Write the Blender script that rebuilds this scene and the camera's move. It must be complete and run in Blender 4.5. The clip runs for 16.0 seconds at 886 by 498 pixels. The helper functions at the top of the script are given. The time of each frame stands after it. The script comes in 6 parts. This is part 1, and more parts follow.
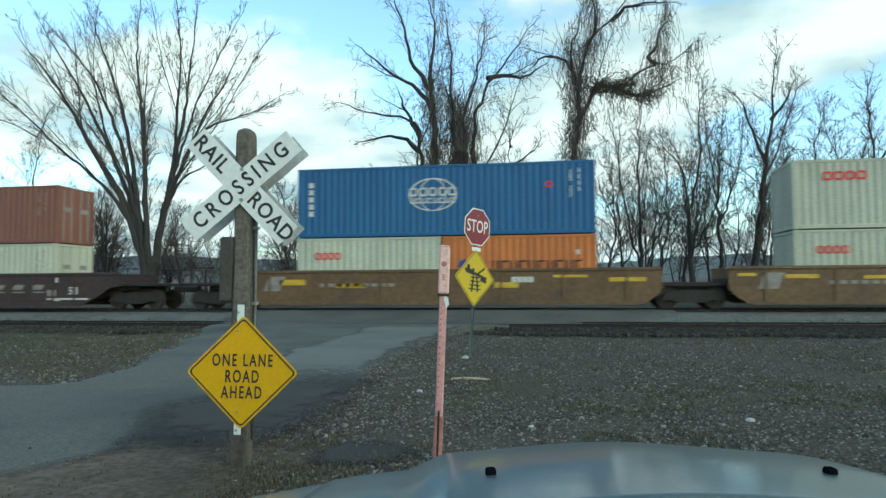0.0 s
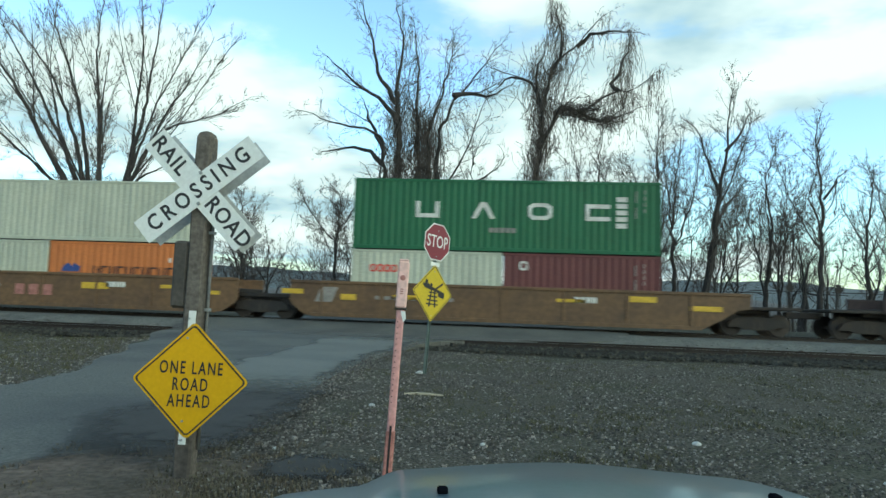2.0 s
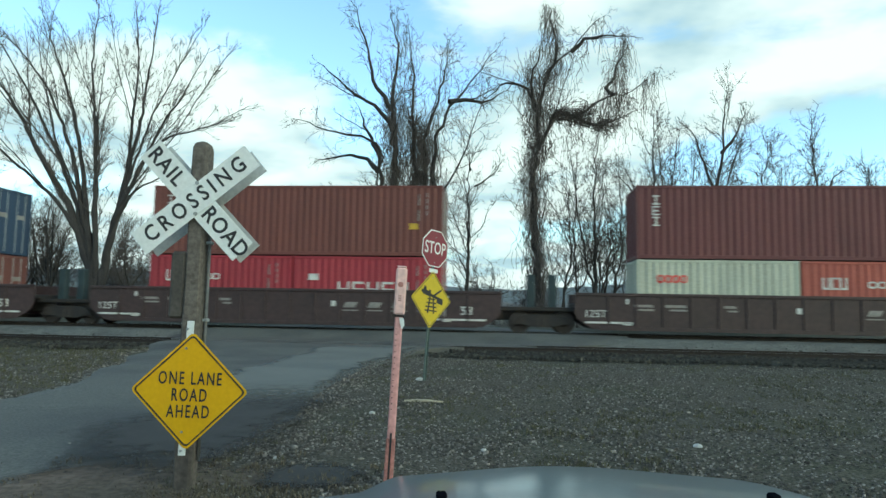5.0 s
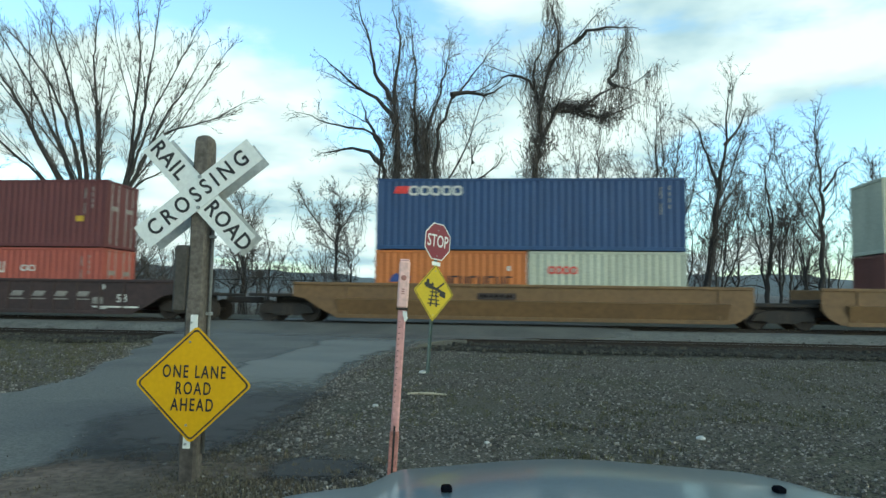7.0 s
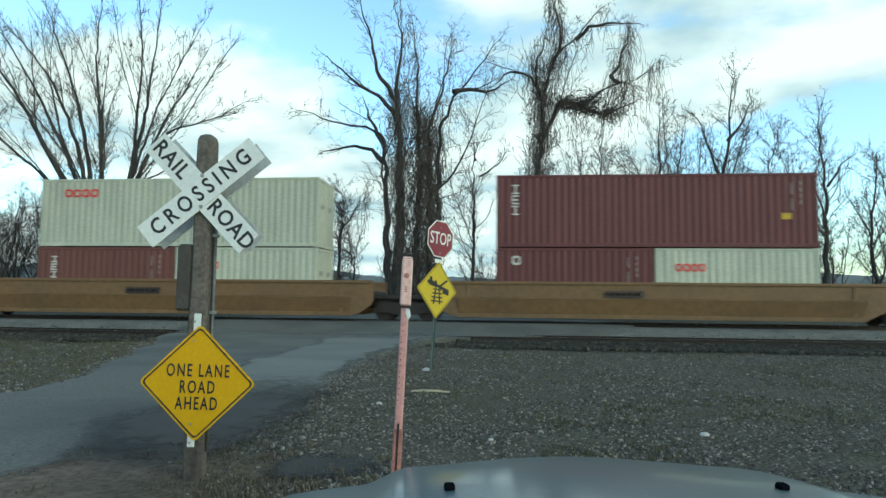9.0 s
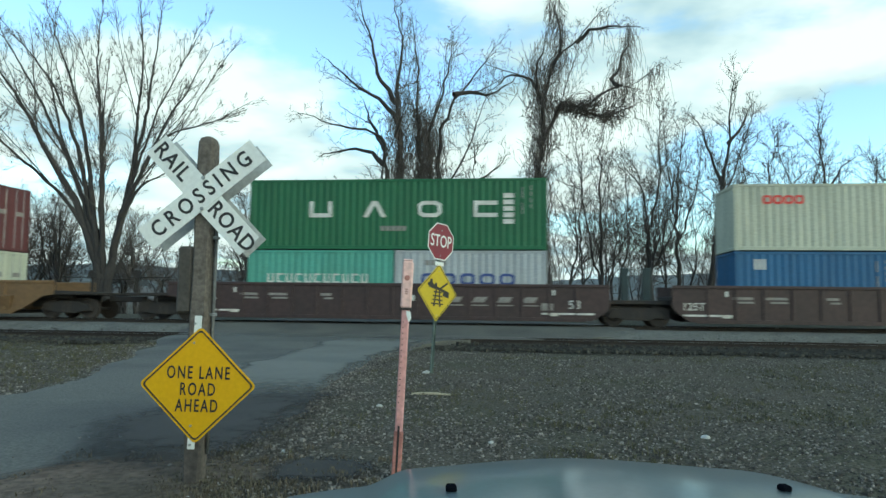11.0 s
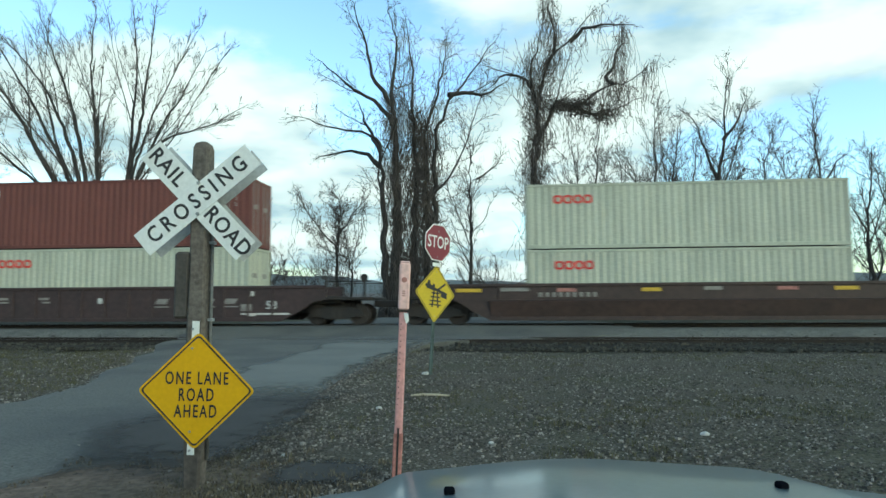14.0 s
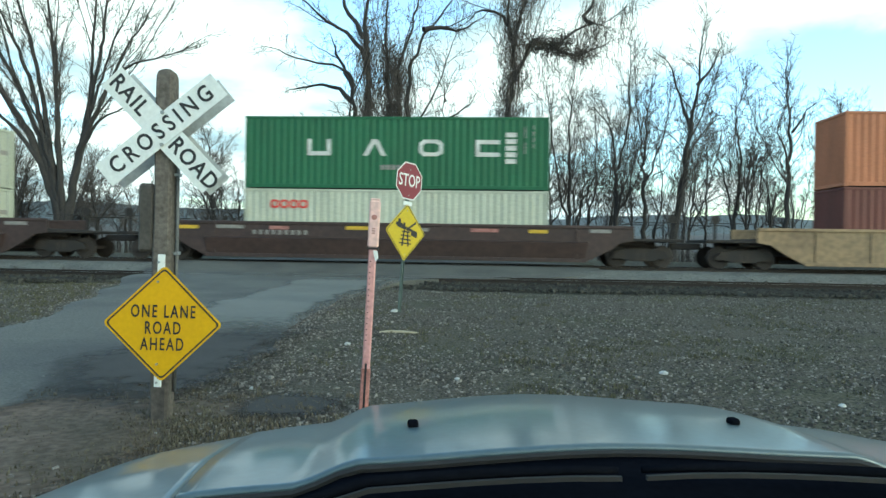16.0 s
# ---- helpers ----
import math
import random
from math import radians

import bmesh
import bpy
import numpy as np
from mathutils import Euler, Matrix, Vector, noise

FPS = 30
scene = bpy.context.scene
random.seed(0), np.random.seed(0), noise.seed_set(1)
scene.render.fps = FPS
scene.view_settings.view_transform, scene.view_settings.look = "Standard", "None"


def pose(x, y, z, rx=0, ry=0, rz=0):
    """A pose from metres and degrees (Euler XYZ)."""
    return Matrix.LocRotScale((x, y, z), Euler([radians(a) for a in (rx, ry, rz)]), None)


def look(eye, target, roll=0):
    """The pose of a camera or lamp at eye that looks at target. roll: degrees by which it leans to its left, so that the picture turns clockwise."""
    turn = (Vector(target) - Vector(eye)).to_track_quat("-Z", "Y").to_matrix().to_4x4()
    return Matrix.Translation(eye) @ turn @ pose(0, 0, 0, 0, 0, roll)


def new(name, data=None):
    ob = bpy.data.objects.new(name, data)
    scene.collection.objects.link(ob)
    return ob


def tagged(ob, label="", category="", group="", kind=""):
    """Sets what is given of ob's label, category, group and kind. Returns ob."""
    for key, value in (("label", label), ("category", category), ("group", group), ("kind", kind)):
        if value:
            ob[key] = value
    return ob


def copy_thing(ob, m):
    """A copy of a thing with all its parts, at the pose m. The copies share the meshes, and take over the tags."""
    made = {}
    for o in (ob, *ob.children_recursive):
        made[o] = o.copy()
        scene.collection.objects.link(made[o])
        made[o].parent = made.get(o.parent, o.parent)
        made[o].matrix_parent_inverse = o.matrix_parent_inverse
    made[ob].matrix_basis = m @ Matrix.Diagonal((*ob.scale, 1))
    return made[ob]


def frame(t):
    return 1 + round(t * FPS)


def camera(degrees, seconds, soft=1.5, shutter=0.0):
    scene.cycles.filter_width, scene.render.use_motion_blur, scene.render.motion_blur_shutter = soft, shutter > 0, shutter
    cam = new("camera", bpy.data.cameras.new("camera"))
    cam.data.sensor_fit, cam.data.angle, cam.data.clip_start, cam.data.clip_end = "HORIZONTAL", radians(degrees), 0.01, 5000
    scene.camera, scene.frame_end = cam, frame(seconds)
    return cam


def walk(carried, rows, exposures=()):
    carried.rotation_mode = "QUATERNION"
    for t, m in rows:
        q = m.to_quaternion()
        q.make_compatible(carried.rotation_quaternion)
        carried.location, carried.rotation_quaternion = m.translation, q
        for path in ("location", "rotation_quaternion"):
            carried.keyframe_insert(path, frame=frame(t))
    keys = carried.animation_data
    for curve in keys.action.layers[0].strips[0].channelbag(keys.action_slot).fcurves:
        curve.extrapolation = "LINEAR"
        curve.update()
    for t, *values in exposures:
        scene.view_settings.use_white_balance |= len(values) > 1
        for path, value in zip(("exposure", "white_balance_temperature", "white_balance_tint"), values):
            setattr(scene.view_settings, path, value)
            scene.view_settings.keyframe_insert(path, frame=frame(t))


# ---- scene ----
cam = camera(66.6, 16.0, soft=1.5, shutter=0.26)
PATH = [
    (0, (0.019, 0.102, 0.772), (-0.297, 2.073, 0.893), -0.3),
    (0.5, (0.009, 0.112, 0.773), (-0.273, 2.088, 0.901), 0.7),
    (1, (0.015, 0.111, 0.771), (-0.235, 2.091, 0.907), 1.8),
    (1.5, (0.011, 0.111, 0.772), (-0.206, 2.094, 0.918), 2.2),
    (2, (0.012, 0.112, 0.773), (-0.184, 2.095, 0.939), 2.0),
    (2.5, (0.014, 0.109, 0.772), (-0.171, 2.092, 0.952), 1.6),
    (3, (0.014, 0.107, 0.771), (-0.164, 2.09, 0.957), 1.2),
    (3.5, (0.019, 0.106, 0.771), (-0.163, 2.089, 0.959), 0.8),
    (4, (0.019, 0.11, 0.771), (-0.165, 2.093, 0.961), 0.9),
    (6.5, (0.02, 0.102, 0.77), (-0.178, 2.086, 0.938), 1.0),
    (7, (0.015, 0.11, 0.772), (-0.183, 2.093, 0.936), 0.9),
    (7.5, (0.016, 0.106, 0.773), (-0.183, 2.089, 0.937), 0.8),
    (8, (0.019, 0.107, 0.772), (-0.183, 2.09, 0.934), 0.9),
    (8.5, (0.015, 0.114, 0.771), (-0.189, 2.097, 0.931), 0.7),
    (9, (0.018, 0.111, 0.774), (-0.189, 2.094, 0.93), 0.6),
    (11.5, (0.014, 0.11, 0.77), (-0.194, 2.092, 0.938), 0.7),
    (12, (0.016, 0.111, 0.773), (-0.193, 2.092, 0.945), 0.8),
    (12.5, (0.012, 0.117, 0.772), (-0.197, 2.099, 0.948), 0.8),
    (13, (0.018, 0.112, 0.772), (-0.193, 2.093, 0.95), 0.7),
    (13.5, (0.016, 0.11, 0.771), (-0.195, 2.091, 0.95), 0.6),
    (14, (0.021, 0.108, 0.776), (-0.179, 2.091, 0.942), -0.3),
    (14.1, (0.019, 0.11, 0.774), (-0.183, 2.094, 0.92), 0.2),
    (14.2, (0.017, 0.112, 0.772), (-0.185, 2.097, 0.9), 0.2),
    (14.3, (0.014, 0.113, 0.771), (-0.187, 2.1, 0.88), 1.2),
    (14.4, (0.012, 0.115, 0.769), (-0.188, 2.103, 0.865), 2.4),
    (14.5, (0.01, 0.117, 0.767), (-0.184, 2.106, 0.848), 3.5),
    (14.6, (0.011, 0.121, 0.769), (-0.17, 2.111, 0.813), 2.4),
    (14.7, (0.012, 0.124, 0.772), (-0.156, 2.115, 0.8), 1.8),
    (14.8, (0.014, 0.128, 0.774), (-0.146, 2.12, 0.799), 1.8),
    (14.9, (0.015, 0.131, 0.777), (-0.138, 2.124, 0.805), 1.7),
    (15, (0.016, 0.135, 0.779), (-0.129, 2.129, 0.812), 1.8),
    (15.2, (0.017, 0.132, 0.772), (-0.119, 2.127, 0.813), 2.3),
    (15.3, (0.017, 0.13, 0.769), (-0.11, 2.125, 0.809), 3.1),
    (15.5, (0.018, 0.127, 0.762), (-0.102, 2.123, 0.79), 2.5),
    (15.7, (0.021, 0.125, 0.766), (-0.098, 2.121, 0.757), 0.2),
    (15.8, (0.023, 0.123, 0.767), (-0.091, 2.12, 0.755), 0.9),
    (16, (0.026, 0.121, 0.771), (-0.088, 2.118, 0.758), 0.9),
]
walk(cam, [(t, look(eye, target, roll)) for t, eye, target, roll in PATH], [(0, -0.26, 5960, -14), (14.0, -0.26, 5960, -14), (14.7, -0.24, 5960, -14), (16, 0.12, 5960, -14)])

# ---- world, sun, exposure ----
SUN_ELEV, SUN_AZ = radians(28), radians(126)
world = bpy.data.worlds.new("world")
scene.world = world
world.use_nodes = True
wt = world.node_tree
wt.nodes.clear()


def wnode(kind, **values):
    n = wt.nodes.new(kind)
    for k, v in values.items():
        n.inputs[k].default_value = v
    return n


def wmath(op, a, b=None):
    n = wt.nodes.new("ShaderNodeMath")
    n.operation = op
    for i, v in enumerate((a, b)):
        if v is None:
            continue
        if isinstance(v, (int, float)):
            n.inputs[i].default_value = v
        else:
            wt.links.new(v, n.inputs[i])
    return n.outputs[0]


sky = wt.nodes.new("ShaderNodeTexSky")
sky.sky_type, sky.sun_disc = "NISHITA", False
sky.sun_elevation, sky.sun_rotation = SUN_ELEV, SUN_AZ
sky.air_density, sky.dust_density, sky.ozone_density = 1.0, 1.2, 0.6
coord = wt.nodes.new("ShaderNodeTexCoord")
sep = wt.nodes.new("ShaderNodeSeparateXYZ")
wt.links.new(coord.outputs["Generated"], sep.inputs[0])
up = wmath("ADD", wmath("MAXIMUM", sep.outputs[2], 0.0), 0.16)
flat = wt.nodes.new("ShaderNodeCombineXYZ")
wt.links.new(wmath("DIVIDE", sep.outputs[0], up), flat.inputs[0])
wt.links.new(wmath("DIVIDE", sep.outputs[1], up), flat.inputs[1])
shift = wt.nodes.new("ShaderNodeMapping")
shift.inputs["Location"].default_value = (5.3, 1.9, 0.0)
wt.links.new(flat.outputs[0], shift.inputs[0])
n1 = wnode("ShaderNodeTexNoise", Scale=0.85, Detail=7.0, Roughness=0.52, Distortion=0.25)
n2 = wnode("ShaderNodeTexNoise", Scale=1.7, Detail=5.0, Roughness=0.5)
for n in (n1, n2):
    wt.links.new(shift.outputs[0], n.inputs["Vector"])
cover = wt.nodes.new("ShaderNodeMapRange")
cover.interpolation_type = "SMOOTHSTEP"
cover.inputs["From Min"].default_value, cover.inputs["From Max"].default_value = 0.45, 0.54
# banks of cloud stand thicker towards the horizon
bank = wt.nodes.new("ShaderNodeMapRange")
bank.interpolation_type = "SMOOTHSTEP"
bank.inputs["From Min"].default_value, bank.inputs["From Max"].default_value = 0.24, 0.42
bank.inputs["To Min"].default_value, bank.inputs["To Max"].default_value = 0.085, -0.07
wt.links.new(sep.outputs[2], bank.inputs["Value"])
# and towards the east
east = wt.nodes.new("ShaderNodeMapRange")
east.interpolation_type = "SMOOTHSTEP"
east.inputs["From Min"].default_value, east.inputs["From Max"].default_value = 0.06, 0.28
east.inputs["To Min"].default_value, east.inputs["To Max"].default_value = -0.01, 0.15
wt.links.new(sep.outputs[0], east.inputs["Value"])
# where it stands high, over a blue gap
gap = wt.nodes.new("ShaderNodeMapRange")
gap.interpolation_type = "SMOOTHSTEP"
gap.inputs["From Min"].default_value, gap.inputs["From Max"].default_value = 0.20, 0.31
gap.inputs["To Min"].default_value, gap.inputs["To Max"].default_value = -1.1, 1.0
wt.links.new(sep.outputs[2], gap.inputs["Value"])
eastern = wmath("MULTIPLY", east.outputs[0], gap.outputs[0])
wt.links.new(wmath("ADD", wmath("ADD", n1.outputs[0], bank.outputs[0]), eastern), cover.inputs["Value"])
shade = wt.nodes.new("ShaderNodeValToRGB")
shade.color_ramp.elements[0].position, shade.color_ramp.elements[0].color = 0.38, (0.50, 0.60, 0.68, 1)
shade.color_ramp.elements[1].position, shade.color_ramp.elements[1].color = 0.58, (1.0, 1.0, 1.0, 1)
wt.links.new(n2.outputs[0], shade.inputs[0])
CLOUD = 12.5
bright = wt.nodes.new("ShaderNodeVectorMath")
bright.operation = "SCALE"
# cloud seen from the side is bright; unseen overhead it is dimmed to darken the ground
high = wt.nodes.new("ShaderNodeMapRange")
high.inputs["From Min"].default_value, high.inputs["From Max"].default_value = 0.40, 0.85
high.inputs["To Min"].default_value, high.inputs["To Max"].default_value = CLOUD, CLOUD * 0.4
wt.links.new(sep.outputs[2], high.inputs["Value"])
wt.links.new(high.outputs[0], bright.inputs["Scale"])
wt.links.new(shade.outputs[0], bright.inputs[0])
lift = wt.nodes.new("ShaderNodeVectorMath")
lift.operation = "SCALE"
lift.inputs["Scale"].default_value = 3.5
wt.links.new(sky.outputs[0], lift.inputs[0])
mix = wt.nodes.new("ShaderNodeMixRGB")
wt.links.new(cover.outputs[0], mix.inputs[0])
wt.links.new(lift.outputs[0], mix.inputs[1])
wt.links.new(bright.outputs[0], mix.inputs[2])
back = wnode("ShaderNodeBackground", Strength=0.11)
wt.links.new(mix.outputs[0], back.inputs[0])
wout = wt.nodes.new("ShaderNodeOutputWorld")
wt.links.new(back.outputs[0], wout.inputs[0])

sun = new("sun", bpy.data.lights.new("sun", "SUN"))
sun.data.energy, sun.data.angle, sun.data.color = 1.15, radians(24), (1.0, 0.94, 0.86)
# the sun stands over the right shoulder, behind thin cloud
sun.matrix_world = look((0, 0, 0), (-math.sin(SUN_AZ) * math.cos(SUN_ELEV), -math.cos(SUN_AZ) * math.cos(SUN_ELEV), -math.sin(SUN_ELEV)))


# ---- materials ----
def material(name, colour, rough=0.7, metal=0.0, vary=0.25, scale=4.0, grain=40.0, bump=0.15, second=None, streak=0.0, coat=0.0, random_amount=0.0, island=False, bump_distance=0.01, rare=1.0):
    """A surface with stains at one scale, grain at another, fine relief and, where given, a second colour in patches."""
    m = bpy.data.materials.new(name)
    m.use_nodes = True
    t = m.node_tree
    b = t.nodes["Principled BSDF"]
    b.inputs["Roughness"].default_value, b.inputs["Metallic"].default_value = rough, metal
    b.inputs["Coat Weight"].default_value = coat
    b.inputs["Coat Roughness"].default_value = 0.09
    co = t.nodes.new("ShaderNodeTexCoord")
    mp = t.nodes.new("ShaderNodeMapping")
    t.links.new(co.outputs["Object"], mp.inputs[0])
    if streak:
        mp.inputs["Scale"].default_value = (1.0, 1.0, streak)
    big = t.nodes.new("ShaderNodeTexNoise")
    big.inputs["Scale"].default_value, big.inputs["Detail"].default_value = scale, 5
    fine = t.nodes.new("ShaderNodeTexNoise")
    fine.inputs["Scale"].default_value, fine.inputs["Detail"].default_value = grain, 3
    t.links.new(mp.outputs[0], big.inputs["Vector"])
    t.links.new(co.outputs["Object"], fine.inputs["Vector"])
    base = t.nodes.new("ShaderNodeMixRGB")
    base.inputs[1].default_value = (*colour, 1)
    base.inputs[2].default_value = (*(second or [c * 0.55 for c in colour]), 1)
    ramp = t.nodes.new("ShaderNodeMapRange")
    ramp.inputs["From Min"].default_value, ramp.inputs["From Max"].default_value = 0.42, 0.72
    t.links.new(big.outputs[0], ramp.inputs["Value"])
    scaled = t.nodes.new("ShaderNodeMath")
    scaled.operation = "MULTIPLY"
    scaled.inputs[1].default_value = min(1.0, vary * 2)
    t.links.new(ramp.outputs[0], scaled.inputs[0])
    t.links.new(scaled.outputs[0], base.inputs[0])
    hs = t.nodes.new("ShaderNodeHueSaturation")
    t.links.new(base.outputs[0], hs.inputs["Color"])
    val = t.nodes.new("ShaderNodeMapRange")
    val.inputs["From Min"].default_value, val.inputs["From Max"].default_value = 0.3, 0.7
    val.inputs["To Min"].default_value, val.inputs["To Max"].default_value = 1 - vary * 0.7, 1 + vary * 0.7
    t.links.new(fine.outputs[0], val.inputs["Value"])
    value = val.outputs[0]
    if random_amount:
        if island:
            src = t.nodes.new("ShaderNodeNewGeometry").outputs["Random Per Island"]
        else:
            src = t.nodes.new("ShaderNodeObjectInfo").outputs["Random"]
        rr = t.nodes.new("ShaderNodeMapRange")
        rr.inputs["To Min"].default_value, rr.inputs["To Max"].default_value = 1 - random_amount, 1 + random_amount
        if rare != 1.0:
            # few pale pieces among many dark ones
            power = t.nodes.new("ShaderNodeMath")
            power.operation = "POWER"
            power.inputs[1].default_value = rare
            t.links.new(src, power.inputs[0])
            src = power.outputs[0]
            rr.inputs["To Max"].default_value = 1 + random_amount * 3.2
        t.links.new(src, rr.inputs["Value"])
        mul = t.nodes.new("ShaderNodeMath")
        mul.operation = "MULTIPLY"
        t.links.new(value, mul.inputs[0])
        t.links.new(rr.outputs[0], mul.inputs[1])
        value = mul.outputs[0]
    t.links.new(value, hs.inputs["Value"])
    t.links.new(hs.outputs[0], b.inputs["Base Color"])
    if bump:
        bp = t.nodes.new("ShaderNodeBump")
        bp.inputs["Strength"].default_value, bp.inputs["Distance"].default_value = bump, bump_distance
        t.links.new(fine.outputs[0], bp.inputs["Height"])
        t.links.new(bp.outputs[0], b.inputs["Normal"])
    return m


PAINT = {}


def paint(name, colour, **more):
    """Weathered paint on corrugated steel: dirt in long streaks, small changes from box to box."""
    if name not in PAINT:
        args = dict(rough=0.62, vary=0.22, scale=1.6, grain=18, bump=0.05, streak=0.18, random_amount=0.06)
        args.update(more)
        PAINT[name] = material("paint_" + name, colour, **args)
    return PAINT[name]


M_ASPHALT = material("asphalt", (0.108, 0.108, 0.094), 0.92, vary=0.5, scale=0.42, grain=35, bump=0.5, second=(0.056, 0.057, 0.055))
M_ASPHALT_PALE = material("asphalt_pale", (0.160, 0.162, 0.143), 0.92, vary=0.25, scale=0.6, grain=50, bump=0.35, second=(0.088, 0.092, 0.088))
M_ASPHALT_DARK = material("asphalt_dark", (0.045, 0.043, 0.040), 0.95, vary=0.3, scale=1.2, grain=60, bump=0.4)
M_GROUND = material("gravel_ground", (0.082, 0.075, 0.058), 0.95, vary=0.95, scale=0.45, grain=30, bump=0.9, second=(0.068, 0.068, 0.044), bump_distance=0.03)
M_VERGE = material("verge", (0.148, 0.114, 0.088), 0.95, vary=0.5, scale=0.7, grain=16, bump=0.8, second=(0.070, 0.060, 0.044), bump_distance=0.03)
M_BALLAST = material("ballast", (0.135, 0.137, 0.12), 0.95, vary=0.5, scale=1.5, grain=14, bump=1.0, second=(0.09, 0.09, 0.082), bump_distance=0.04)
M_STONE = material("crushed_stone", (0.118, 0.109, 0.096), 0.9, vary=0.2, scale=8, grain=60, bump=0.2, random_amount=0.52, island=True, rare=2.7)
M_STONEDARK = material("dark_ballast", (0.056, 0.054, 0.046), 0.95, vary=0.2, scale=8, grain=60, bump=0.2, random_amount=0.45, island=True)
M_GRASS = material("dry_grass", (0.112, 0.094, 0.064), 0.9, vary=0.2, scale=1.5, grain=20, bump=0.0, second=(0.06, 0.068, 0.032), random_amount=0.4, island=True)
M_GREEN = material("winter_weeds", (0.078, 0.076, 0.038), 0.9, vary=0.2, scale=1.5, grain=20, bump=0.0, second=(0.085, 0.08, 0.045), random_amount=0.45, island=True)
M_BARK = material("bark", (0.046, 0.041, 0.038), 0.95, vary=0.4, scale=1.2, grain=14, bump=0.6, second=(0.034, 0.031, 0.028))
M_TWIG = material("twigs", (0.098, 0.084, 0.076), 0.95, vary=0.3, scale=0.5, grain=8, bump=0.0)
M_VINE = material("vines", (0.105, 0.090, 0.080), 0.95, vary=0.3, scale=0.8, grain=8, bump=0.0)
M_WOOD = material("weathered_wood", (0.115, 0.10, 0.085), 0.9, vary=0.5, scale=5, grain=30, bump=0.5, second=(0.04, 0.034, 0.03), streak=0.12)
M_TIE = material("tie_wood", (0.06, 0.052, 0.045), 0.95, vary=0.4, scale=3, grain=25, bump=0.5)
# dirty cinders, darkened further for the shade below the siding rail
M_CINDERSHADE = material("shaded_cinders", (0.044, 0.042, 0.036), 0.95, vary=0.4, scale=1.2, grain=16, bump=0.8, bump_distance=0.03)
M_RAIL = material("rail_rust", (0.035, 0.029, 0.025), 0.75, 0.4, vary=0.3, scale=3, grain=30, bump=0.2)
M_RAILTOP = material("rail_polished", (0.42, 0.43, 0.44), 0.38, 0.9, vary=0.15, scale=2, grain=20, bump=0.0)


def feathered(mat):
    """The same surface, thinning out in specks towards its rim."""
    m = mat.copy()
    t = m.node_tree
    rim = t.nodes.new("ShaderNodeAttribute")
    rim.attribute_name = "rim"
    co = t.nodes.new("ShaderNodeTexCoord")
    n = t.nodes.new("ShaderNodeTexNoise")
    n.inputs["Scale"].default_value, n.inputs["Detail"].default_value = 5.0, 8
    t.links.new(co.outputs["Object"], n.inputs["Vector"])
    add = t.nodes.new("ShaderNodeMath")
    t.links.new(rim.outputs["Fac"], add.inputs[0])
    t.links.new(n.outputs[0], add.inputs[1])
    mr = t.nodes.new("ShaderNodeMapRange")
    mr.interpolation_type = "SMOOTHSTEP"
    mr.inputs["From Min"].default_value, mr.inputs["From Max"].default_value = 0.45, 1.40
    t.links.new(add.outputs[0], mr.inputs["Value"])
    t.links.new(mr.outputs[0], t.nodes["Principled BSDF"].inputs["Alpha"])
    return m


M_WHITE = material("sign_white", (0.70, 0.72, 0.70), 0.5, vary=0.1, scale=4, grain=30, bump=0.0, second=(0.5, 0.52, 0.5))
M_SIGNBACK = material("sign_back", (0.46, 0.48, 0.47), 0.6, 0.2, vary=0.2, scale=4, grain=30, bump=0.0)
M_BLACK = material("sign_black", (0.015, 0.015, 0.016), 0.55, vary=0.1, bump=0.0)
M_YELLOW = material("sign_yellow", (0.58, 0.335, 0.002), 0.6, vary=0.08, scale=3, grain=30, bump=0.0, second=(0.52, 0.31, 0.006))
M_YELLOWOLD = material("sign_yellow_faded", (0.50, 0.38, 0.012), 0.6, vary=0.12, scale=3, grain=30, bump=0.0, second=(0.42, 0.32, 0.02))
M_SIGNRED = material("sign_red", (0.175, 0.013, 0.027), 0.45, vary=0.1, scale=3, grain=30, bump=0.0)
M_GALV = material("galvanised", (0.33, 0.35, 0.35), 0.5, 0.6, vary=0.2, scale=6, grain=40, bump=0.05)
M_CONDUIT = material("conduit", (0.13, 0.132, 0.13), 0.7, 0.1, vary=0.3, scale=6, grain=40, bump=0.05)
M_GREENPOST = material("green_post", (0.10, 0.135, 0.125), 0.6, 0.2, vary=0.25, scale=5, grain=40, bump=0.05)
M_PINK = material("faded_orange_marker", (0.54, 0.29, 0.28), 0.6, vary=0.25, scale=5, grain=30, bump=0.1, second=(0.42, 0.19, 0.175))
M_PINKPALE = material("faded_marker_sleeve", (0.70, 0.47, 0.43), 0.6, vary=0.2, scale=6, grain=30, bump=0.05, second=(0.55, 0.30, 0.25))
M_ORANGERUST = material("marker_foot", (0.38, 0.17, 0.145), 0.7, vary=0.4, scale=6, grain=30, bump=0.1, second=(0.16, 0.06, 0.05))
M_BOX = material("grey_box", (0.062, 0.055, 0.046), 0.7, vary=0.35, scale=5, grain=30, bump=0.1)
M_STEELDARK = material("running_gear", (0.022, 0.02, 0.019), 0.75, 0.2, vary=0.4, scale=3, grain=20, bump=0.2, second=(0.04, 0.028, 0.02))
M_WHEEL = material("wheel_steel", (0.042, 0.034, 0.030), 0.7, 0.2, vary=0.3, scale=5, grain=30, bump=0.1)
M_MARK = material("white_stencil", (0.62, 0.62, 0.58), 0.6, vary=0.3, scale=3, grain=18, bump=0.0, second=(0.35, 0.33, 0.3))
